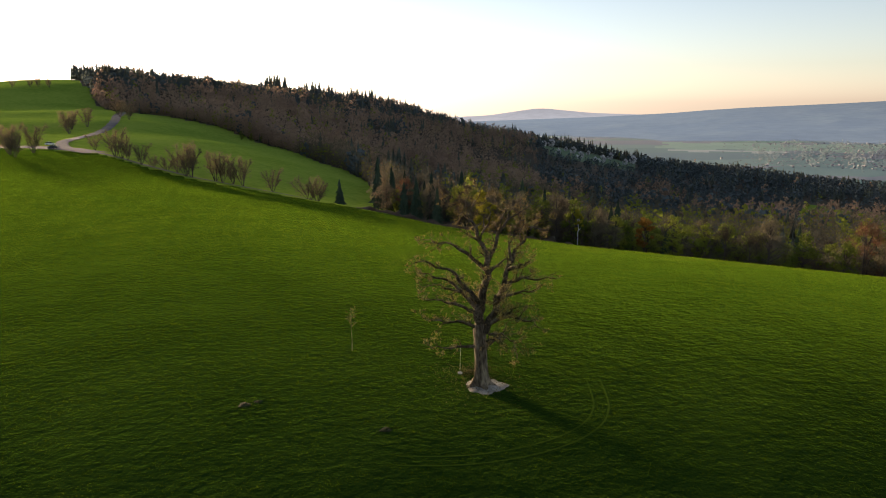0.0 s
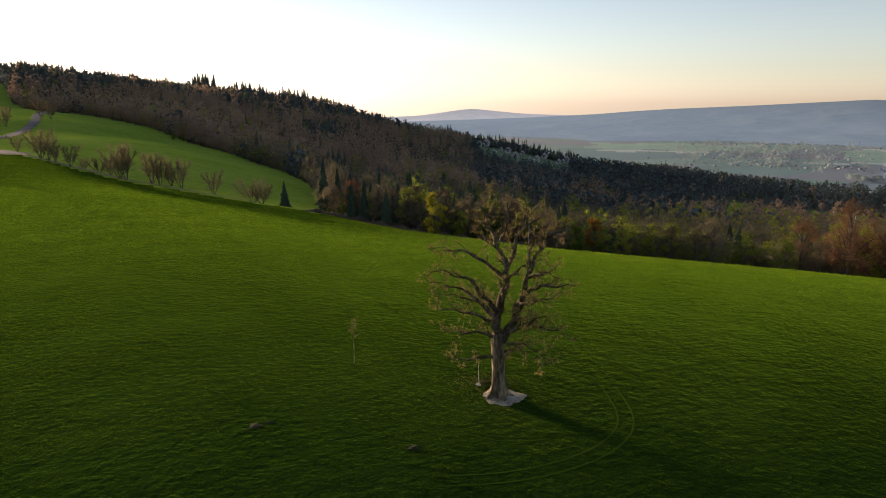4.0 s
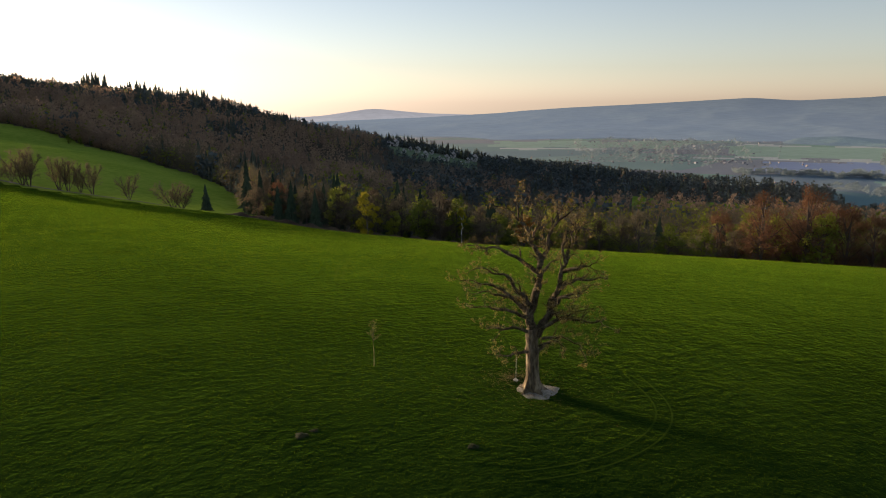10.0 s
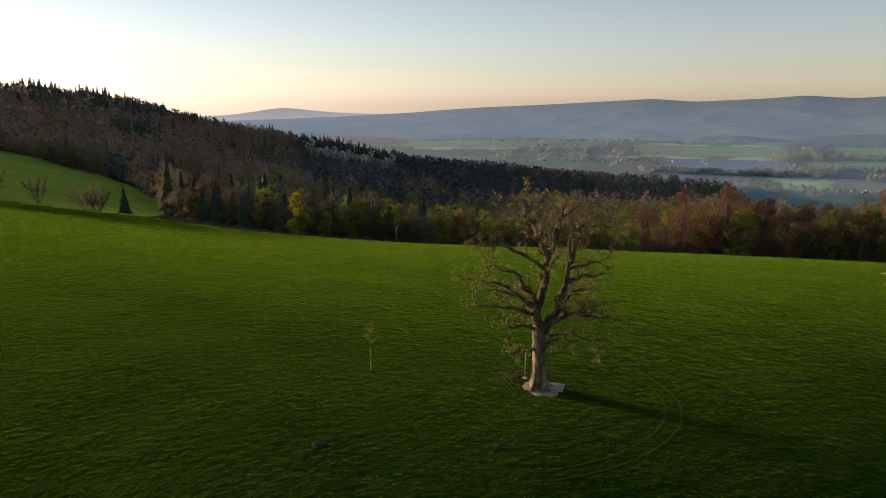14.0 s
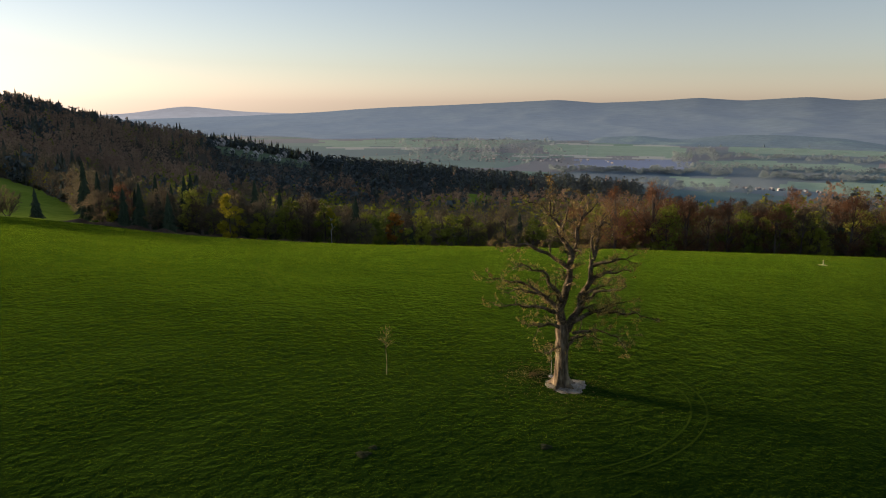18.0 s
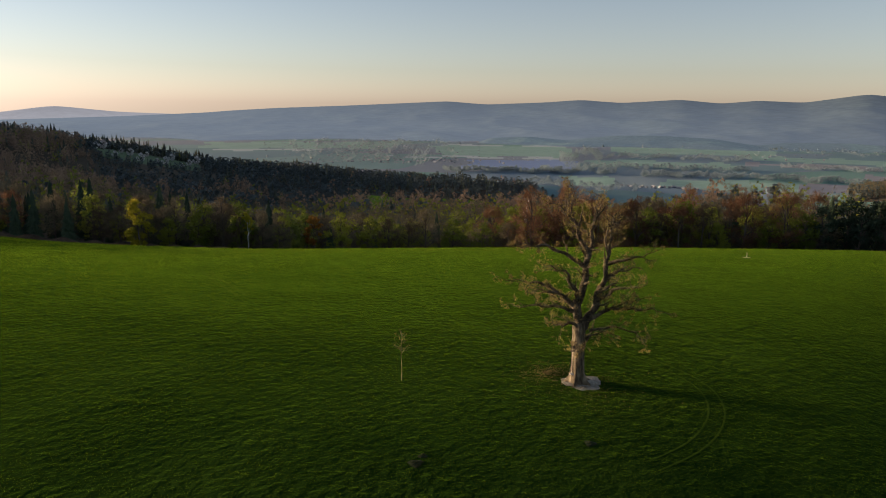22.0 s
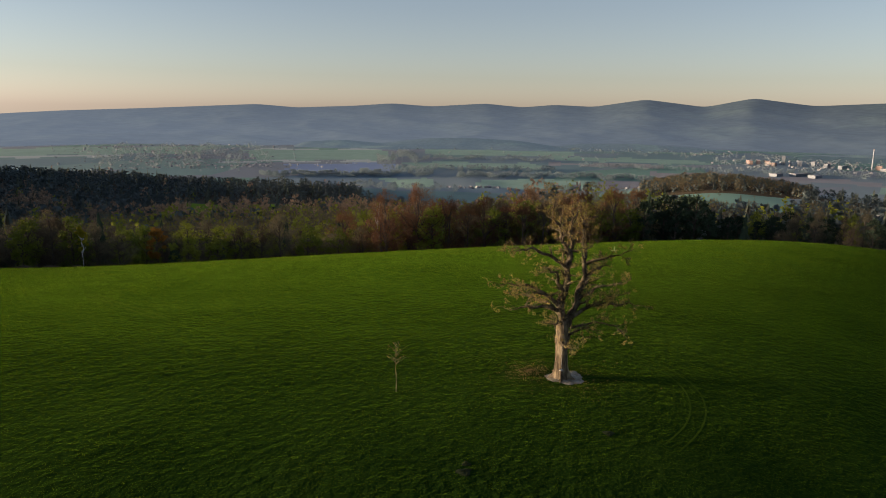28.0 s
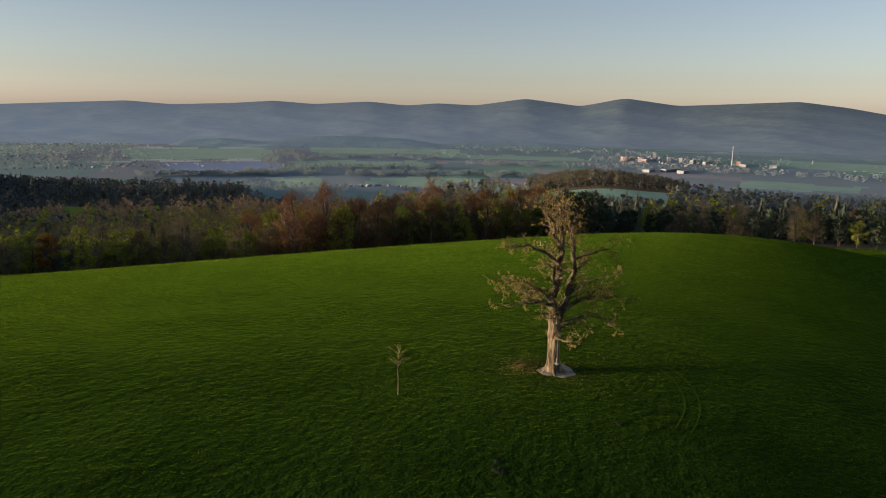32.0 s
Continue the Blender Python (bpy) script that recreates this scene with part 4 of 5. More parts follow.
def far_woods():
    """The woods behind the first rows and on the hill: joined, as nobody could count them."""
    rng = np.random.default_rng(5)
    kinds = ("conifer", "pine", "bare", "near_bare", "green")
    protos = {k: [] for k in kinds}
    parts, ways = {k: [] for k in kinds}, {k: [] for k in kinds}

    def outward(v, k, h):
        return rounded(rng, v, k, [0, 0, h * 0.35], 0.35)

    for i in range(4):
        v = conifer_mesh(rng, 14 + 1.5 * i, 6.4, 7, 7)[0]
        protos["conifer"].append((v, outward(v, 3, 14)))
        p, _ = crown_points(rng, 90, 14 + i, 8.5, 0.15, 18)
        v = cards(rng, p, 1.15)[0].reshape(-1, 4, 3)[:, [0, 1, 2, 0, 2, 3]].reshape(-1, 3)
        protos["green"].append((v, outward(v, 6, 14)))
        p, _ = crown_points(rng, 76, 13 + i, 8.0, 0.1, 20)
        v = cards(rng, p, 2.0)[0].reshape(-1, 4, 3)[:, [0, 1, 2, 0, 2, 3]].reshape(-1, 3)
        protos["pine"].append((v, outward(v, 6, 13)))
        for kind, count, ln, wd in (("bare", 120, 1.45, 0.5), ("near_bare", 300, 1.0, 0.11)):
            p, _ = crown_points(rng, count, 14 + i, 9, 0.12, 26)
            v = twig_cards(rng, p, p - [0, 0, 5] + rng.normal(0, 4, p.shape), ln, wd)[0]
            protos[kind].append((v, outward(v, 3, 14)))

    def stand(kind, x, y, size, tall=1.0):
        p, d = protos[kind][rng.integers(4)]
        a = rng.uniform(0, 2 * math.pi)
        turn = np.array([[math.cos(a), math.sin(a), 0], [-math.sin(a), math.cos(a), 0], [0, 0, 1]])
        parts[kind].append((p * size * [1, 1, tall]) @ turn + [x, y, float(height(x, y))])
        ways[kind].append(d @ turn)

    total = 23000
    azs = rng.uniform(-30, 108, total)
    rads = np.sqrt(rng.uniform(160 ** 2, 1200 ** 2, total))
    rads[:3800] = rng.uniform(165, 620, 3800)
    rads[3800:7800], azs[3800:7800] = rng.uniform(720, 1150, 4000), rng.uniform(-30, 42, 4000)
    azs[7800:9000], rads[7800:9000] = rng.uniform(64.5, 78, 1200), rng.uniform(790, 985, 1200)
    azs[:900] = rng.uniform(-29, -7, 900)
    rads[:900] = pasture_top(azs[:900]) + rng.uniform(1, 16, 900)
    good = wooded(azs, rads) & ((rads > wood_edge(azs) + 34) | (azs < -8))
    for az, rr in zip(azs[good], rads[good]):
        x, y = at_polar(az, rr)
        patch = noise.fractal(Vector((x / 95, y / 95, 1.5)), 0.8, 2.0, 3)
        ridge = rr > 540 + 60 * math.sin(az * 0.5) and az > 6
        crest = az < 6 and rr > np.interp(az, [-30, -20, -10, 6], [700, 800, 850, 760])
        dark = 0.985 if ridge else 0.9 if (crest and patch > -0.35) else 0.88 if patch > 0.34 else 0.05
        if az > 72 and rr < 450:
            dark = max(dark, 0.55)
        if 65 < az < 77.5 and rr > 800:
            dark = 0.3
        u = rng.random()
        kind = "conifer" if u < dark else "bare" if u < dark + (1 - dark) * (0.93 if az < 0 else 0.72 if rr < 450 else 0.9) else "green"
        if kind == "conifer" and rr > 300 and rng.random() < (0.8 if az > 5 else 0.3):
            kind = "pine"
        size = (rng.uniform(0.6, 1.1) if rr < 500 else rng.uniform(0.62, 0.8) if az > 0 else rng.uniform(0.7, 1.05)) * (1.1 if math.sin(az * 2.7) + math.sin(az * 6.1) > 1.0 else 0.95)
        if 4.5 < az < 15.5 and 640 < rr < 775:
            size *= 0.62
        if az < -8 and rr < pasture_top(az) + 14:
            size *= rng.uniform(0.35, 0.8)
        if kind == "green" and az > 60 and rr > 450:
            kind = "bare"
        stand("near_bare" if kind == "bare" and (rr < 430 or az > 60) else kind, x, y, size)
    for a0, a1, r, n, h, low in SKYLINE:
        for _ in range(n):
            az = a0 + (a1 - a0) * rng.uniform(0, 1)
            x, y = at_polar(az, r + rng.uniform(-14, 14))
            if low > 0.3:
                v = conifer_mesh(rng, h * rng.uniform(0.85, 1.1), 5.5, 6, 6, low)[0]
                v = np.concatenate([v, [(-0.35, 0, -1), (0.35, 0, -1), (0, 0, h * 0.8), (0, -0.35, -1), (0, 0.35, -1), (0, 0, h * 0.8)]])
                parts["conifer"].append(v + [x, y, float(height(x, y))])
                ways["conifer"].append(outward(v, 3, h))
            else:
                stand("conifer", x, y, h / 16 * rng.uniform(0.75, 1.15), 1.05)
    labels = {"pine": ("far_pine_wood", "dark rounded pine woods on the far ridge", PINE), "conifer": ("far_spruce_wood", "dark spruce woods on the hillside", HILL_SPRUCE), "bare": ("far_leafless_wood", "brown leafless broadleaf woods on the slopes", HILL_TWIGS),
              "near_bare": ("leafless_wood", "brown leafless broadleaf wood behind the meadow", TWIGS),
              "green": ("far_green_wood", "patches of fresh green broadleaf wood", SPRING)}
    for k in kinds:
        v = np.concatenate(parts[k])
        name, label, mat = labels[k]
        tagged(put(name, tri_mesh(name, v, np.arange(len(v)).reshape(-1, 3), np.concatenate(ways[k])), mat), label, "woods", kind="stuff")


make_woods()
far_woods()


# ---- hedgerow along the upper road ----
def make_hedgerow():
    rng = np.random.default_rng(9)
    for kind, x, y, s in (("bush", -149, 254, 1.35), ("bush", -144, 249, 1.2), ("bush", -140, 246, 0.8), ("bush", -130.5, 237, 0.95), ("shrub", -124, 233, 0.8), ("shrub", -117, 229, 0.9),
                          ("bush", -112, 227, 0.8), ("bush", -106.5, 221, 1.45), ("bush", -104, 220, 1.3), ("bush", -95, 220, 1.3), ("bush", -92, 219, 1.2), ("bush", -88, 219, 1.0), ("bush", -84, 218, 1.2),
                          ("bush", -71, 211, 0.95), ("shrub", -56, 204, 1.4), ("shrub", -53, 203, 1.15), ("bush", -168, 274, 0.8), ("bush", -183, 236, 1.4), ("bush", -187, 241, 1.2), ("bush", -180, 247, 1.3),
                          ("bush", -176, 228, 1.1), ("bush", -227, 360, 1.4), ("bush", -231, 372, 1.2), ("bush", -229, 386, 1.3), ("bush", -222, 352, 1.1), ("bush", -240, 452, 1.3), ("bush", -228, 440, 1.2)):
        plant(SPECIAL[kind], x, y, s * 1.05, rng.uniform(0, 360))
    for x, y, s in ((-155, 449, 0.5), (-149, 452, 0.4), (-142, 455, 0.55), (-122, 452, 0.4), (-112, 436, 0.5)):
        plant(KINDS["green"][2], x, y, s, rng.uniform(0, 360))
    for az, r, s in ((-34.0, 755, 0.9), (-32.9, 750, 1.0), (-32.4, 748, 1.2), (-31.7, 745, 1.0)):
        plant(SPECIAL["bush"], *at_polar(az, r), s, rng.uniform(0, 360))


make_hedgerow()


# ---- lanes and cars on the hill ----
def strip(name, pts, width, mat, lift, label, category, step=4.0):
    """A lane or track laid over the ground along a line."""
    line = spline([(x, y, 0) for x, y in pts], step)
    v = []
    for i, p in enumerate(line):
        way = (line[min(i + 1, len(line) - 1)] - line[max(i - 1, 0)]).normalized()
        side = Vector((-way.y, way.x, 0))
        for k in (-1, -0.33, 0.33, 1):
            q = p + side * (k * width / 2 * (1 + 0.08 * math.sin(i * 1.7 + k)))
            v.append((q.x, q.y, float(height(q.x, q.y)) + lift * (1 if abs(k) < 0.5 else 0.8)))
    f = []
    for i in range(len(line) - 1):
        for k in range(3):
            a = i * 4 + k
            f.append((a, a + 4, a + 5, a + 1))
    ob = put(name, tri_mesh(name, np.array(v), np.array(f)), mat, smooth=True)
    return tagged(ob, label, category, kind="structure")


LANE = material("farm_lane", [(0.085, 0.085, 0.06), (0.125, 0.12, 0.09)], 6, 0.6, 0.95)
strip("road", [(-178, 270), (-195, 296), (-204, 333), (-217, 386), (-230, 424), (-246, 460), (-264, 510)], 5.5, ROAD, 0.25, "grey asphalt road climbing the hill pasture", "road")
strip("road_junction", [(-210, 262), (-194, 270), (-178, 271), (-162, 263)], 12, ROAD, 0.2, "wide grey junction where the lanes meet", "road")
strip("lane", [(-166, 267), (-147, 252), (-132, 239), (-107, 222), (-93, 217), (-71.5, 210), (-52, 203)], 2.2, LANE, 0.22, "pale narrow farm lane along the hedgerow", "lane")

CAR_WHITE = material("white_car_paint", [(0.68, 0.68, 0.66), (0.74, 0.74, 0.72)], 2, 3, 0.3)
CAR_DARK = material("dark_car_paint", [(0.04, 0.045, 0.05), (0.06, 0.06, 0.065)], 2, 3, 0.3)
GLASS_DARK = material("car_glass", [(0.02, 0.025, 0.03), (0.03, 0.035, 0.04)], 2, 3, 0.1)
RUBBER = material("tyre_rubber", [(0.015, 0.015, 0.015), (0.025, 0.025, 0.025)], 2, 8, 0.9)
STEEL = material("wheel_rim", [(0.4, 0.4, 0.4), (0.5, 0.5, 0.5)], 2, 8, 0.4, metal=1.0)


def profile_prism(points, y0, y1, bevel=0.0):
    """A body of one side outline (x, z) between two widths."""
    bm = bmesh.new()
    a = [bm.verts.new((x, y0, z)) for x, z in points]
    b = [bm.verts.new((x, y1, z)) for x, z in points]
    n = len(points)
    bm.faces.new(a[::-1])
    bm.faces.new(b)
    for i in range(n):
        bm.faces.new((a[i], a[(i + 1) % n], b[(i + 1) % n], b[i]))
    bmesh.ops.recalc_face_normals(bm, faces=bm.faces)
    if bevel:
        bmesh.ops.bevel(bm, geom=list(bm.edges), offset=bevel, segments=2, affect="EDGES")
    return bm


def make_car(paint, label, m):
    car = tagged(new("car"), label, "car")
    part("body", profile_prism([(-2.1, 0.3), (2.1, 0.3), (2.15, 0.65), (1.9, 0.85), (1.0, 0.95), (-1.9, 0.98), (-2.15, 0.8)], -0.85, 0.85, 0.06), paint, car)
    part("cabin", profile_prism([(-1.85, 0.95), (1.05, 0.95), (0.35, 1.45), (-1.3, 1.48)], -0.72, 0.72, 0.05), GLASS_DARK, car, "dark windows")
    part("roof", profile_prism([(-1.35, 1.46), (0.38, 1.43), (0.3, 1.52), (-1.25, 1.54)], -0.7, 0.7, 0.02), paint, car)
    for x in (-1.3, 1.35):
        for y in (-0.8, 0.8):
            bm = bmesh.new()
            bmesh.ops.create_cone(bm, cap_ends=True, segments=16, radius1=0.32, radius2=0.32, depth=0.2, matrix=pose(x, y, 0.32, 90))
            w = part("wheel", bm, RUBBER, car)
            bm = bmesh.new()
            bmesh.ops.create_cone(bm, cap_ends=True, segments=12, radius1=0.19, radius2=0.17, depth=0.22, matrix=pose(x, y, 0.32, 90))
            part("rim", bm, STEEL, w)
    for y in (-0.6, 0.6):
        bm = bmesh.new()
        bmesh.ops.create_cube(bm, size=1, matrix=pose(2.12, y, 0.68) @ Matrix.Diagonal((0.06, 0.3, 0.12, 1)))
        part("headlight", bm, STEEL, car)
    car.matrix_basis = m
    return car


def on_ground(x, y, turn=0.0, lift=0.0):
    return pose(x, y, float(height(x, y)) + lift, 0, 0, turn)


make_car(CAR_WHITE, "white car parked at the road junction", on_ground(-193, 282, 25, 0.2))
make_car(CAR_DARK, "dark car standing on the road junction", on_ground(-184, 268, 160, 0.2))


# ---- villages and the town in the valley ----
# Plaster and tile colours are cooled and flattened to imitate valley haze.
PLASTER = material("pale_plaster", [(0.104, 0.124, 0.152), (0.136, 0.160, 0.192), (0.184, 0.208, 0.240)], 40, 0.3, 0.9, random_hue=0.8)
ROSE = material("rose_plaster", [(0.20, 0.15, 0.13), (0.25, 0.19, 0.165)], 30, 0.3, 0.9, random_hue=0.5)
ROOF = material("roof_tiles", [(0.15, 0.16, 0.17), (0.19, 0.18, 0.18), (0.22, 0.225, 0.235)], 40, 0.3, 0.9, random_hue=0.9)
METAL_ROOF = material("sheet_roof", [(0.22, 0.23, 0.25), (0.32, 0.32, 0.34)], 40, 0.3, 0.6, random_hue=0.5)
PANE = material("window_glass", [(0.05, 0.06, 0.08), (0.09, 0.10, 0.12)], 20, 0.5, 0.2)


def box(x0, x1, y0, y1, z0, z1):
    bm = bmesh.new()
    bmesh.ops.create_cube(bm, size=1, matrix=Matrix.Translation(((x0 + x1) / 2, (y0 + y1) / 2, (z0 + z1) / 2)) @ Matrix.Diagonal((x1 - x0, y1 - y0, z1 - z0, 1)))
    return bm


def make_house(w, d, h, roof_h, wall, tiles, label):
    house = tagged(new("house"), label, "house", "houses of the valley")
    part("wall", profile_prism([(-w / 2, -2), (w / 2, -2), (w / 2, h), (0, h + roof_h * 0.92), (-w / 2, h)], -d / 2, d / 2), wall, house)
    part("roof", profile_prism([(-w / 2 - 0.6, h - 0.3), (0, h + roof_h), (w / 2 + 0.6, h - 0.3), (w / 2 + 0.6, h - 0.02), (0, h + roof_h + 0.35), (-w / 2 - 0.6, h - 0.02)], -d / 2 - 0.5, d / 2 + 0.5), tiles, house)
    part("chimney", box(0.8, 1.5, -0.4, 0.3, h + roof_h * 0.4, h + roof_h + 1.0), ROOF, house)
    return house


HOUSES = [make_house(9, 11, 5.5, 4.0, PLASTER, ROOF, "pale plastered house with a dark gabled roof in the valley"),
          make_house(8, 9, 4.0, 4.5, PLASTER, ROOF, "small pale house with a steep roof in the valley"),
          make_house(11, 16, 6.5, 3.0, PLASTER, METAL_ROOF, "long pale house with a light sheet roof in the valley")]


def village(rng, az0, az1, r0, r1, n, lean=0.0, used=set()):
    """Scatters houses over a stretch of the valley."""
    put_at = []
    tries = 0
    while len(put_at) < n and tries < n * 40:
        tries += 1
        u = min(max(rng.normal(0.5, 0.22), 0), 1)
        az, r = az0 + (az1 - az0) * u, r0 + (r1 - r0) * rng.uniform(0, 1) ** 0.8 + lean * (u - 0.5)
        x, y = at_polar(az, r)
        if any((x - a) ** 2 + (y - b) ** 2 < 13 ** 2 for a, b in put_at):
            continue
        put_at.append((x, y))
        k = int(rng.integers(0, 3))
        m = on_ground(x, y, rng.uniform(0, 180)) @ Matrix.Scale(rng.uniform(0.26, 0.38), 4)
        if k in used:
            copy_thing(HOUSES[k], m).matrix_basis = m
        else:
            used.add(k)
            HOUSES[k].matrix_basis = m


vr = np.random.default_rng(31)
village(vr, 22, 35.5, 1450, 2400, 170)
village(vr, 30, 39, 1480, 1580, 26)
village(vr, 37, 41.5, 985, 1040, 16)
village(vr, 48, 54.5, 965, 1035, 22)
village(vr, 58, 66, 985, 1045, 14)
village(vr, 70, 84, 1650, 2050, 80)
village(vr, 66, 74, 2100, 2450, 22)
village(vr, 76, 86, 600, 660, 7)
village(vr, 55, 64, 1750, 1950, 14)


def make_block(label, wall, w, d, floors, m, roof=METAL_ROOF):
    """A block of flats or a hall, with rows of windows."""
    b = tagged(new("apartment_building"), label, "building")
    h = floors * 3.0
    part("wall", box(-w / 2, w / 2, -d / 2, d / 2, -3, h), wall, b)
    part("roof", box(-w / 2 - 0.3, w / 2 + 0.3, -d / 2 - 0.3, d / 2 + 0.3, h, h + 0.6), roof, b)
    for i in range(floors):
        for y in (-d / 2 - 0.04, d / 2 + 0.04):
            part("window_row", box(-w / 2 + 1.5, w / 2 - 1.5, y - 0.04, y + 0.04, i * 3 + 1.0, i * 3 + 2.3), PANE, b)
    b.matrix_basis = m @ Matrix.Scale(0.62, 4)
    return b


for az, r, w, fl, wall, turn in ((72.6, 1830, 60, 5, ROSE, 30), (73.2, 1850, 60, 5, ROSE, 20), (73.8, 1835, 50, 5, ROSE, 25), (74.1, 1800, 40, 4, ROSE, 70), (74.9, 1860, 22, 11, PLASTER, 15),
                                 (76.0, 1850, 45, 6, PLASTER, 20), (76.9, 1840, 45, 6, PLASTER, 10), (77.8, 1810, 50, 5, PLASTER, 0), (78.8, 1790, 50, 4, PLASTER, -10)):
    x, y = at_polar(az, r)
    make_block("rose apartment block in the valley town" if wall is ROSE else "pale apartment block in the valley town", wall, w, 13, fl, on_ground(x, y, turn))
for az, r, w, turn in ((74.6, 1500, 42, -10), (76.2, 1530, 75, -20), (77.2, 1500, 40, -15), (83.5, 1800, 80, 5), (81.4, 1780, 34, 0)):
    x, y = at_polar(az, r)
    make_block("long white hall of the valley works", PLASTER, w, 24, 3, on_ground(x, y, turn))


def make_chimney(x, y):
    st = tagged(new("factory_chimney"), "tall slender pale factory chimney in the town", "chimney")
    tb = Tubes()
    tb.add([(0, 0, -3), (0, 0, 18), (0, 0, 46)], [1.7, 1.3, 0.95], 16)
    put("shaft", tb.mesh("shaft"), PLASTER, st, smooth=True)
    bm = bmesh.new()
    bmesh.ops.create_cone(bm, cap_ends=True, segments=16, radius1=1.2, radius2=1.2, depth=1.2, matrix=Matrix.Translation((0, 0, 45)))
    part("rim", bm, ROSE, st)
    st.matrix_basis = on_ground(x, y)


make_chimney(*at_polar(80.6, 1800))
make_block("rose factory hall beside the tall chimney", ROSE, 34, 20, 5, on_ground(*at_polar(81.0, 1815), 10))


def make_church(x, y):
    ch = tagged(new("church"), "white village church with a tower", "church")
    part("nave", profile_prism([(-5, -2), (5, -2), (5, 7), (0, 12), (-5, 7)], -2, 18), PLASTER, ch)
    part("tower", box(-2.5, 2.5, -7, -2, -2, 16), PLASTER, ch)
    bm = bmesh.new()
    bmesh.ops.create_cone(bm, cap_ends=True, segments=8, radius1=3.4, radius2=0.1, depth=7, matrix=Matrix.Translation((0, -4.5, 19.5)))
    part("spire", bm, ROOF, ch)
    part("roof", profile_prism([(-5.6, 6.6), (0, 12.2), (5.6, 6.6), (5.6, 7.0), (0, 12.7), (-5.6, 7.0)], -1.9, 18.4), ROOF, ch)
    ch.matrix_basis = on_ground(x, y, 40) @ Matrix.Scale(0.6, 4)


def town_rest():
    """The many small houses behind the first ones, too far to count."""
    rng = np.random.default_rng(77)
    vs, fs, n = [], [], 0
    for az0, az1, r0, r1, count in ((20, 37, 1480, 2500, 900), (68, 86, 1680, 2150, 170), (46, 66, 1900, 2200, 50), (86, 100, 1500, 2000, 50), (36, 46, 1560, 1720, 26)):
        for _ in range(count):
            u = min(max(rng.normal(0.5, 0.22), 0), 1)
            x, y = at_polar(az0 + (az1 - az0) * u, r0 + (r1 - r0) * rng.uniform(0, 1))
            w, d, h, t = rng.uniform(1.0, 1.8), rng.uniform(1.5, 2.6), rng.uniform(0.45, 0.85), rng.uniform(0, math.pi)
            c, s, z = math.cos(t), math.sin(t), float(height(x, y))
            for px, py, pz in ((-w, -d, -1), (w, -d, -1), (w, d, -1), (-w, d, -1), (-w, -d, h), (w, -d, h), (w, d, h), (-w, d, h), (0, -d, h * 1.7), (0, d, h * 1.7)):
                vs.append((x + px * c - py * s, y + px * s + py * c, z + pz))
            b = n * 10
            fs += [(b, b + 1, b + 5), (b, b + 5, b + 4), (b + 1, b + 2, b + 6), (b + 1, b + 6, b + 5), (b + 2, b + 3, b + 7), (b + 2, b + 7, b + 6), (b + 3, b, b + 4), (b + 3, b + 4, b + 7),
                   (b + 4, b + 5, b + 8), (b + 6, b + 7, b + 9), (b + 5, b + 6, b + 9), (b + 5, b + 9, b + 8), (b + 7, b + 4, b + 8), (b + 7, b + 8, b + 9)]
            n += 1
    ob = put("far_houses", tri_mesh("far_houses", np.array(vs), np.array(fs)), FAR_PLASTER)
    tagged(ob, "many small pale houses of the far valley towns", "houses", kind="stuff")


# Same haze in the colour: walls kept close to the field tones.
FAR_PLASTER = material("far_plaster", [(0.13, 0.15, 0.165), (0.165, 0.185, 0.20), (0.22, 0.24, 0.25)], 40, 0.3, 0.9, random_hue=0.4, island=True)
town_rest()
make_church(935, 541)


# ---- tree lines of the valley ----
# Valley trees have haze painted in: lighter and bluer than twigs and needles.
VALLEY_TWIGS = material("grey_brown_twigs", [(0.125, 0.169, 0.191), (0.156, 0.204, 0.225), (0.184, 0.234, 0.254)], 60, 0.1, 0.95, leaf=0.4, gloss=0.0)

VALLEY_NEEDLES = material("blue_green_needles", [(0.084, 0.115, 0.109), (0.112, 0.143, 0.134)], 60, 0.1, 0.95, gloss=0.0)


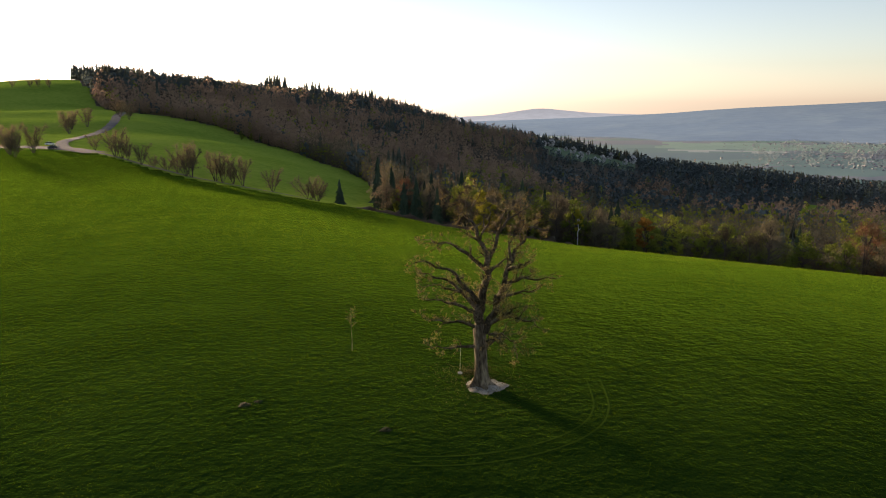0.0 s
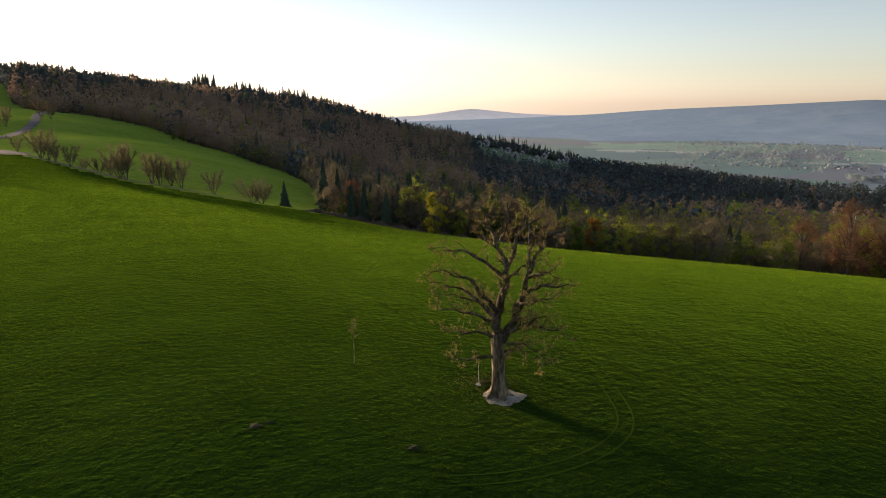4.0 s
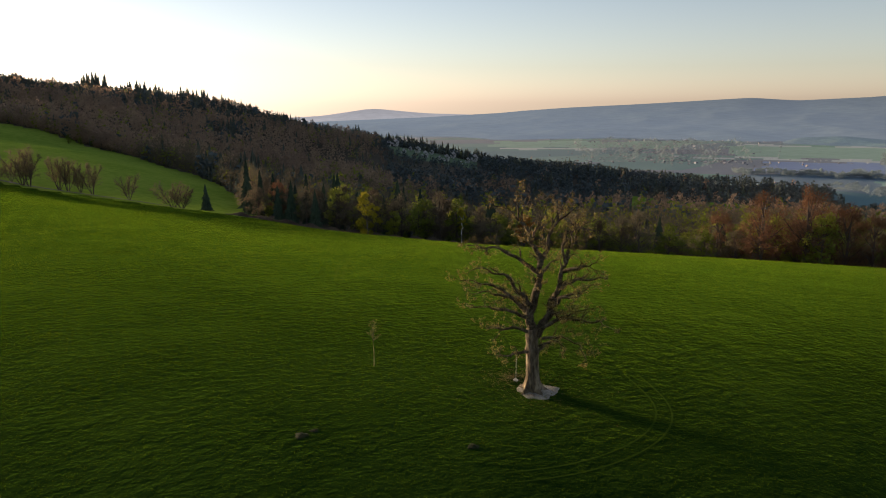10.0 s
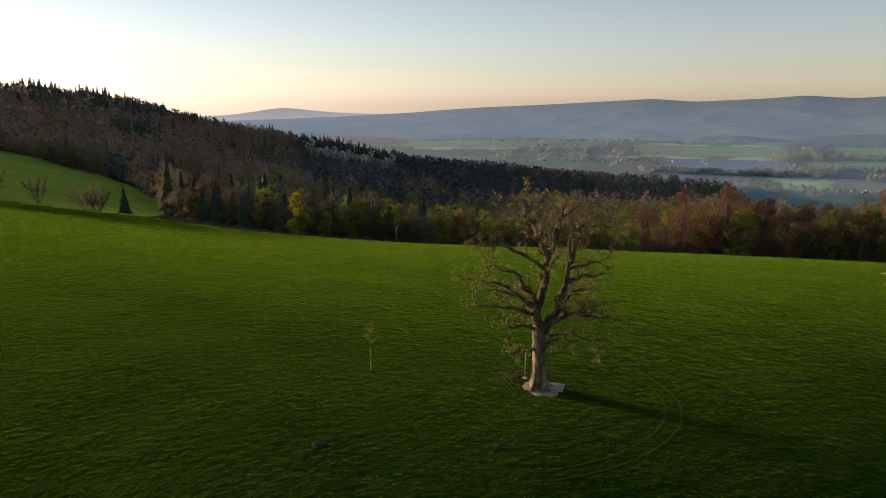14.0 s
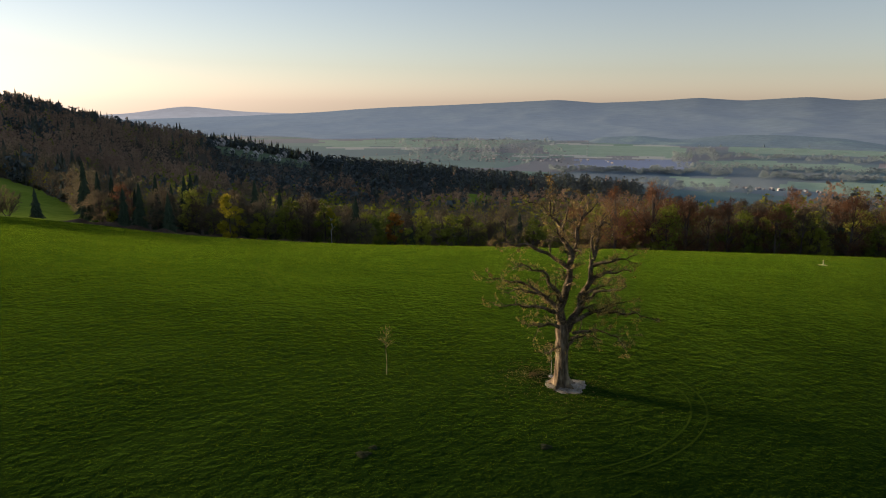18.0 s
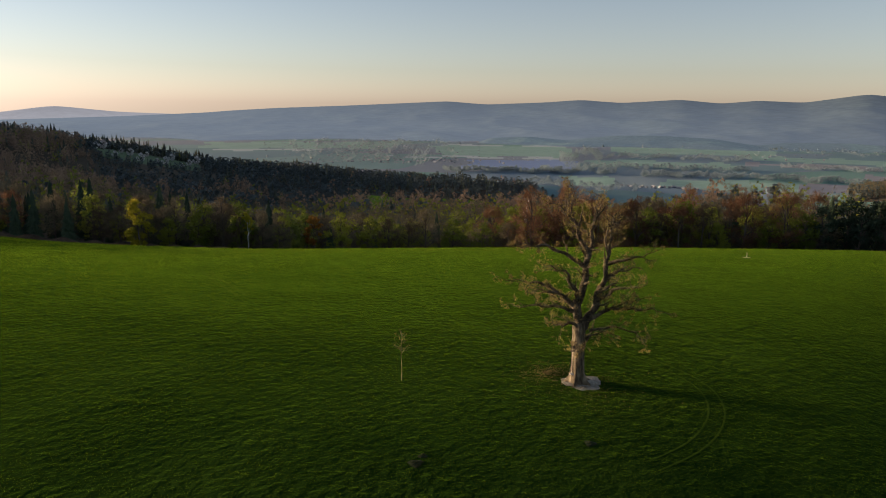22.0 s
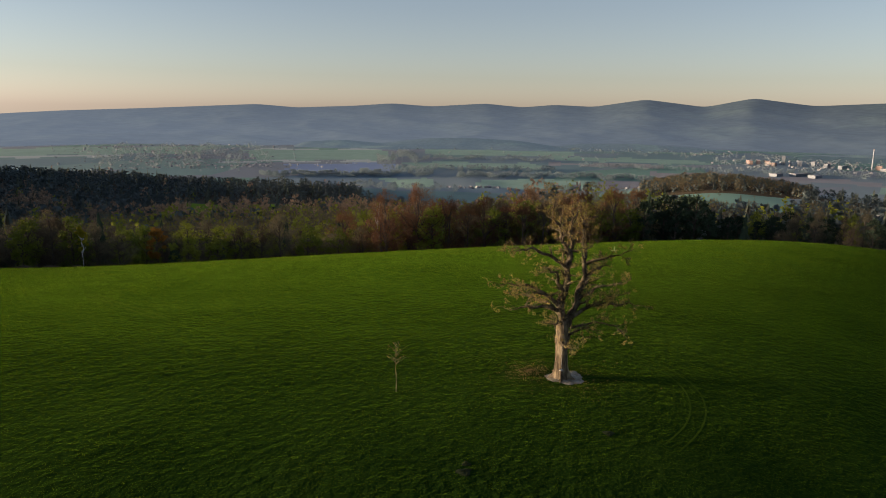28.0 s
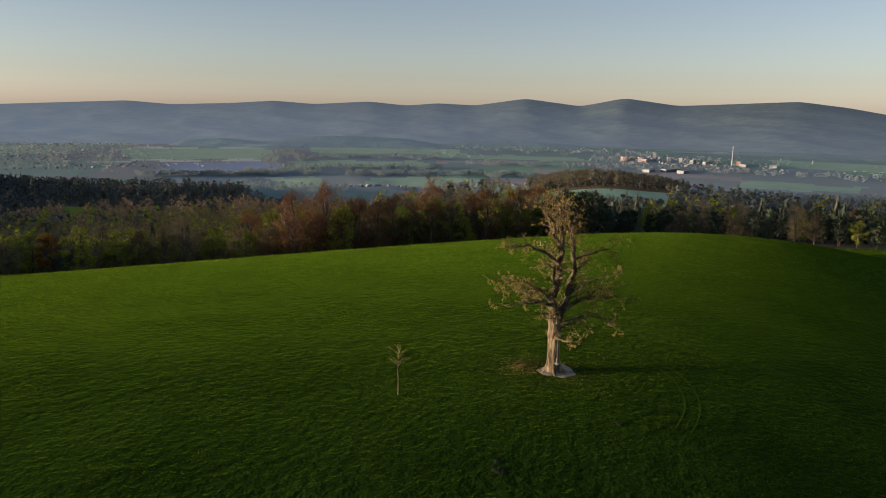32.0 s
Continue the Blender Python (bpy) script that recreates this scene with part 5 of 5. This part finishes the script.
def valley_trees():
    rng = np.random.default_rng(41)
    bare = [twig_cards(rng, p, p - [0, 0, 4] + rng.normal(0, 3, p.shape), 3.4, 0.5)[0] for p in (crown_points(rng, 40, 12, 10, 0.1, 12)[0] for _ in range(3))]
    dark = [conifer_mesh(rng, 10, 9, 5, 6)[0] for _ in range(2)]
    out = {"bare": [], "dark": []}
    for az0, az1, r0, r1, n, kind in ((34, 43.5, 1270, 1335, 260, "bare"), (42, 48, 1270, 1400, 120, "bare"), (50, 66, 1250, 1330, 300, "bare"), (44, 58, 1400, 1480, 180, "bare"), (43.5, 47, 1520, 2000, 150, "bare"),
                                      (46, 58, 1660, 1800, 160, "bare"), (60, 82, 1520, 1600, 200, "bare"), (44, 60, 2160, 2400, 200, "dark"), (82, 100, 1500, 1640, 120, "bare"),
                                      (22, 35, 1460, 2400, 320, "bare"), (70, 84, 1650, 2050, 90, "bare"), (60, 75, 2000, 2250, 120, "bare"), (82, 104, 950, 1100, 160, "bare"), (41, 50, 830, 980, 60, "bare")):
        for _ in range(int(n * 1.5)):
            az = rng.uniform(az0, az1)
            x, y = at_polar(az, r0 + (r1 - r0) * (0.5 + 0.5 * math.sin(az * 2.1) * 0.6 + rng.normal(0, 0.16)))
            p = (bare if kind == "bare" else dark)[rng.integers(2)] * rng.uniform(0.4, 0.85)
            out[kind].append(p + [x, y, float(height(x, y))])
    for kind, name, mat, label in (("bare", "valley_tree_lines", VALLEY_TWIGS, "hazy leafless tree lines between the valley fields"), ("dark", "valley_spruces", VALLEY_NEEDLES, "dark spruce plots in the far valley")):
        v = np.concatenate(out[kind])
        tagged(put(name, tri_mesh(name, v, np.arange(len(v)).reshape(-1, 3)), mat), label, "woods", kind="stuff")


valley_trees()


# ---- the meadow's small things ----
def make_sapling():
    rng = np.random.default_rng(12)
    sap = tagged(new("sapling"), "thin young tree with a pale stem and a small crown", "sapling")
    tb = Tubes()
    line = spline([(0, 0, -0.1), (0.03, 0, 1.0), (-0.02, 0.03, 2.0), (0.02, 0, 2.9), (0, 0.02, 3.7)])
    tb.add(line, list(np.linspace(0.036, 0.008, len(line))), 6)
    put("stem", tb.mesh("stem"), BARK, sap, "thin pale stem")
    leaves = []
    for _ in range(26):
        z = rng.uniform(1.9, 3.5)
        a = rng.uniform(0, 2 * math.pi)
        ln = rng.uniform(0.4, 0.95) * (1.2 - 0.22 * (z - 1.9))
        way = Vector((math.cos(a), math.sin(a), rng.uniform(0.4, 1.0))).normalized()
        q = [Vector((0, 0, z)) + way * (ln * k / 4) + Vector(rng.normal(0, 0.03, 3)) * (k > 0) for k in range(5)]
        br = Tubes()
        br.add(q, [0.014, 0.011, 0.009, 0.008, 0.006], 4)
        put("branch", br.mesh("branch"), BARK, sap)
        for k in range(1, 5):
            leaves.append(q[k] + Vector(rng.normal(0, 0.05, 3)))
    v, f = cards(rng, leaves, 0.06)
    put("leaves", tri_mesh("leaves", v, f), TWIG_LEAF, sap)
    x, y = -10.39, 7.2
    sap.matrix_basis = pose(x, y, float(height(x, y)))


make_sapling()


def make_swing():
    sw = tagged(new("rope_swing"), "single rope swing with a small wooden seat under the old tree", "swing")
    top, low = (-1.5, -0.85, 3.2), (-1.52, -0.87, 1.25)
    tb = Tubes()
    tb.add([top, (-1.51, -0.86, 2.2), low], [0.011, 0.011, 0.011], 6)
    put("rope", tb.mesh("rope"), ROPE, sw, "pale hanging rope")
    bm = bmesh.new()
    bmesh.ops.create_cone(bm, cap_ends=True, segments=18, radius1=0.17, radius2=0.17, depth=0.06, matrix=pose(-1.52, -0.87, 1.24, 8, 5))
    bmesh.ops.bevel(bm, geom=list(bm.edges), offset=0.012, segments=1, affect="EDGES")
    part("seat", bm, PALE_WOOD, sw, "round pale wooden seat")


ROPE = material("pale_rope", [(0.4, 0.37, 0.30), (0.5, 0.47, 0.40)], 1, 30, 0.9)
PALE_WOOD = material("weathered_wood", [(0.30, 0.27, 0.22), (0.42, 0.38, 0.32), (0.50, 0.46, 0.40)], 0.6, 9, 0.85, 0.01, 20)
make_swing()


def make_bare_patch():
    """Trodden pale earth round the roots: a low uneven disc, thinning out at its rim."""
    v, f, rings, sides = [], [], 9, 48
    for i in range(rings):
        u = i / (rings - 1)
        for k in range(sides):
            a = 2 * math.pi * k / sides
            r = (1.56 + 0.16 * math.sin(3 * a + 1) + 0.1 * math.sin(7 * a) + 0.06 * math.sin(13 * a)) * u
            x, y = 0.3 + r * math.cos(a), -0.2 + r * math.sin(a) * 0.95
            v.append((x, y, float(height(x, y)) + 0.05 * (1 - u ** 3) + 0.015 * math.sin(5 * a + 9 * u) - (0.03 if i == rings - 1 else 0)))
    for i in range(rings - 1):
        for k in range(sides):
            f.append((i * sides + k, i * sides + (k + 1) % sides, (i + 1) * sides + (k + 1) % sides, (i + 1) * sides + k))
    ob = put("bare_earth", tri_mesh("bare_earth", np.array(v), np.array(f)), DRY, smooth=True)
    tagged(ob, "ring of pale trodden earth round the old tree", "earth", kind="structure")


make_bare_patch()


def make_litter():
    rng = np.random.default_rng(51)
    n = 2000
    a, r = rng.uniform(0, 2 * np.pi, n), np.abs(rng.normal(0, 1.5, n))
    x, y = -0.7 + np.cos(a) * r * 1.1, 2.5 + np.sin(a) * r * 0.8
    far = rng.random(n) < 0.35
    x = np.where(far, rng.normal(0, 2.0, n), x)
    y = np.where(far, rng.normal(0, 2.0, n), y)
    c = np.stack([x, y, height(x, y) + rng.uniform(0.05, 0.14, n)], -1)
    v, f = cards(rng, c, 0.055)
    v[:, 2] = np.maximum(v[:, 2], height(v[:, 0], v[:, 1]) + 0.01)
    tagged(put("fallen_leaves", tri_mesh("fallen_leaves", v, f), LITTER), "brown fallen leaves in the grass under the tree", "leaves", kind="stuff")


LITTER = material("dry_leaves", [(0.11, 0.09, 0.03), (0.19, 0.14, 0.05)], 1, 6, 0.9, random_hue=0.4, island=True)
make_litter()


def make_stake(x, y):
    st = tagged(new("wooden_stake"), "short pale wooden stake standing on a bare spot of the meadow", "stake")
    tb = Tubes()
    tb.add([(0, 0, -0.3), (0.02, 0, 0.4), (0.03, 0.01, 0.8)], [0.07, 0.065, 0.06], 8)
    put("post", tb.mesh("post"), PALE_WOOD, st)
    bm = bmesh.new()
    bmesh.ops.create_cone(bm, cap_ends=True, segments=14, radius1=1.1, radius2=0.5, depth=0.16, matrix=pose(-0.4, -0.3, 0.02))
    part("mound", bm, DRY, st, "low mound of pale bare earth")
    st.matrix_basis = on_ground(x, y)


make_stake(72, 33)

TRACK = material("pressed_grass", [(0.014, 0.030, 0.004), (0.019, 0.038, 0.005), (0.026, 0.046, 0.006)], 3, 3, 0.95, gloss=0.0)
TRACK.node_tree.nodes["Principled BSDF"].inputs["Sheen Weight"].default_value = 0.06
TRACK.node_tree.nodes["Principled BSDF"].inputs["Sheen Tint"].default_value = (0.36, 0.6, 0.04, 1)


def wheel_tracks(pts, gap=1.5, width=0.13):
    """Two lines of pressed grass."""
    line = spline([(x, y, 0) for x, y in pts], 1.5)
    for s in (-1, 1):
        q = []
        for i, p in enumerate(line):
            way = (line[min(i + 1, len(line) - 1)] - line[max(i - 1, 0)]).normalized()
            q.append((p.x - way.y * s * gap / 2, p.y + way.x * s * gap / 2))
        strip("wheel_track", q, width, TRACK, 0.012, "faint pale wheel track pressed into the grass", "track", 1.0)


wheel_tracks([(8.2, 1.5), (8.0, -2.8), (7.0, -5.7), (4.8, -8.1), (1.8, -9.8), (-1.5, -10.7), (-5, -10.9)], 1.0)
wheel_tracks([(-60, 52), (-37, 37), (-27.7, 29.2), (-17.7, 22.8), (-9.2, 19.2), (-3.6, 17), (4, 15), (14, 12)])
wheel_tracks([(-67, 60), (-64.7, 64.1), (-57.7, 77.7), (-54, 100), (-52, 123)], 1.7, 0.34)
wheel_tracks([(-11.2, 38.9), (-10, 51.2), (-8.4, 61.9)], 0.9, 0.3)
wheel_tracks([(-3.1, -5.0), (-1.6, -6.0), (0.1, -6.4), (2.2, -6.2)], 0.5, 0.1)
wheel_tracks([(-2.7, 7.9), (0.4, 7.3), (4.1, 5.1), (6.8, 2.0)], 0.8)


def make_mound(x, y, size, seed):
    """A low dark heap of crumbled earth, as moles leave it."""
    rng = np.random.default_rng(seed)
    v, f, rings, sides = [], [], 6, 20
    lumps = rng.uniform(0, 6.28, 3)
    for i in range(rings):
        u = i / (rings - 1)
        for k in range(sides):
            a = 2 * math.pi * k / sides
            r = size * u * (1 + 0.2 * math.sin(3 * a + lumps[0]) + 0.1 * math.sin(7 * a + lumps[1]))
            px, py = x + r * math.cos(a), y + r * math.sin(a)
            v.append((px, py, float(height(px, py)) + 0.055 * (1 - u * u) * (1 + 0.4 * math.sin(4 * a + lumps[2] + 5 * u)) - (0.03 if u == 1 else 0)))
    for i in range(rings - 1):
        for k in range(sides):
            f.append((i * sides + k, i * sides + (k + 1) % sides, (i + 1) * sides + (k + 1) % sides, (i + 1) * sides + k))
    ob = put("molehill", tri_mesh("molehill", np.array(v), np.array(f)), DARK_EARTH)
    tagged(ob, "low dark molehill of crumbled earth in the grass", "molehill")


DARK_EARTH = material("dark_earth", [(0.006, 0.010, 0.003), (0.010, 0.016, 0.005), (0.016, 0.022, 0.008)], 0.3, 8.0, 0.95, 0.05, 12.0)
make_mound(-16.0, -3.6, 0.48, 71)
make_mound(-15.2, -3.1, 0.3, 72)
make_mound(-6.1, -7.2, 0.4, 73)


def make_earth_bank():
    """A rough bank of bare earth and brush where the meadow meets the wood."""
    rng = np.random.default_rng(61)
    v, f, m = [], [], 9
    azs = np.arange(-11, 12, 0.25)
    for i, az in enumerate(azs):
        for k in range(m):
            u = k / (m - 1)
            r = wood_edge(az) - 5.5 + 4.5 * u
            x, y = at_polar(az, r)
            h = (0.9 + 0.4 * math.sin(az * 3.1) + rng.uniform(-0.2, 0.3)) * math.sin(math.pi * u) ** 0.8 * min(1, (i + 1) / 6, (len(azs) - i) / 6)
            v.append((x, y, float(height(x, y)) - 0.05 + max(0, h)))
    for i in range(len(azs) - 1):
        for k in range(m - 1):
            a = i * m + k
            f.append((a, a + m, a + m + 1, a + 1))
    tagged(put("earth_bank", tri_mesh("earth_bank", np.array(v), np.array(f)), BANK, smooth=True), "rough brown bank of bare earth along the wood", "earth bank", kind="structure")


BANK = material("bank_earth", [(0.04, 0.03, 0.02), (0.065, 0.048, 0.032), (0.095, 0.075, 0.05)], 4, 1.5, 0.95, 0.2, 1.2)
make_earth_bank()


def make_grass():
    """Blades over the whole meadow, too many to count; farther off they stand wider apart and larger."""
    rng = np.random.default_rng(21)
    n1, n2 = 230000, 900000
    r = np.r_[np.sqrt(rng.uniform(0.03, 1, n1)) * 75, 75 * (310 / 75) ** rng.uniform(0, 1, n2)]
    a = np.radians(rng.uniform(-52, 112, n1 + n2))
    x, y = -22 + r * np.sin(a), -34 + r * np.cos(a)
    az, d = np.degrees(np.arctan2(x, y)), np.hypot(x, y)
    keep = (d > 1.3 + 0.4 * np.sin(az * 0.11) + rng.uniform(-0.4, 0.3, len(d))) & (d < wood_edge(az) - 5)
    x, y, r = x[keep], y[keep], r[keep]
    z = height(x, y)
    n = len(x)
    a = rng.uniform(0, 2 * np.pi, n)
    far = np.maximum(1, r / 75)
    patch = (0.9 + 0.45 * np.sin(x * 0.9 + 2 * np.sin(y * 0.7)) * np.sin(y * 1.1 + 1.5 * np.sin(x * 0.6))
             + 0.4 * np.sin(x * 2.9 + 2.2 * np.sin(y * 2.1 + 1)) * np.sin(y * 3.3 + 2 * np.sin(x * 1.7)))
    h = rng.uniform(0.05, 0.15, n) * np.maximum(patch, 0.3) * far ** 0.3 * (0.5 + 0.25 * smooth01(55, 120, r))
    w = rng.uniform(0.009, 0.020, n) * far ** 1.1 * (0.6 + 0.25 * smooth01(55, 120, r))
    lx, ly = rng.normal(0, 0.05, n) * far, rng.normal(0, 0.05, n) * far
    v = np.stack([np.stack([x - np.cos(a) * w, y - np.sin(a) * w, z - 0.02], -1), np.stack([x + np.cos(a) * w, y + np.sin(a) * w, z - 0.02], -1),
                  np.stack([x + lx, y + ly, z + h], -1)], 1).reshape(-1, 3)
    tagged(put("meadow_grass", tri_mesh("meadow_grass", v, np.arange(len(v)).reshape(-1, 3)), GRASS_BLADE), "short green spring grass of the meadow", "grass", kind="stuff")


make_grass()
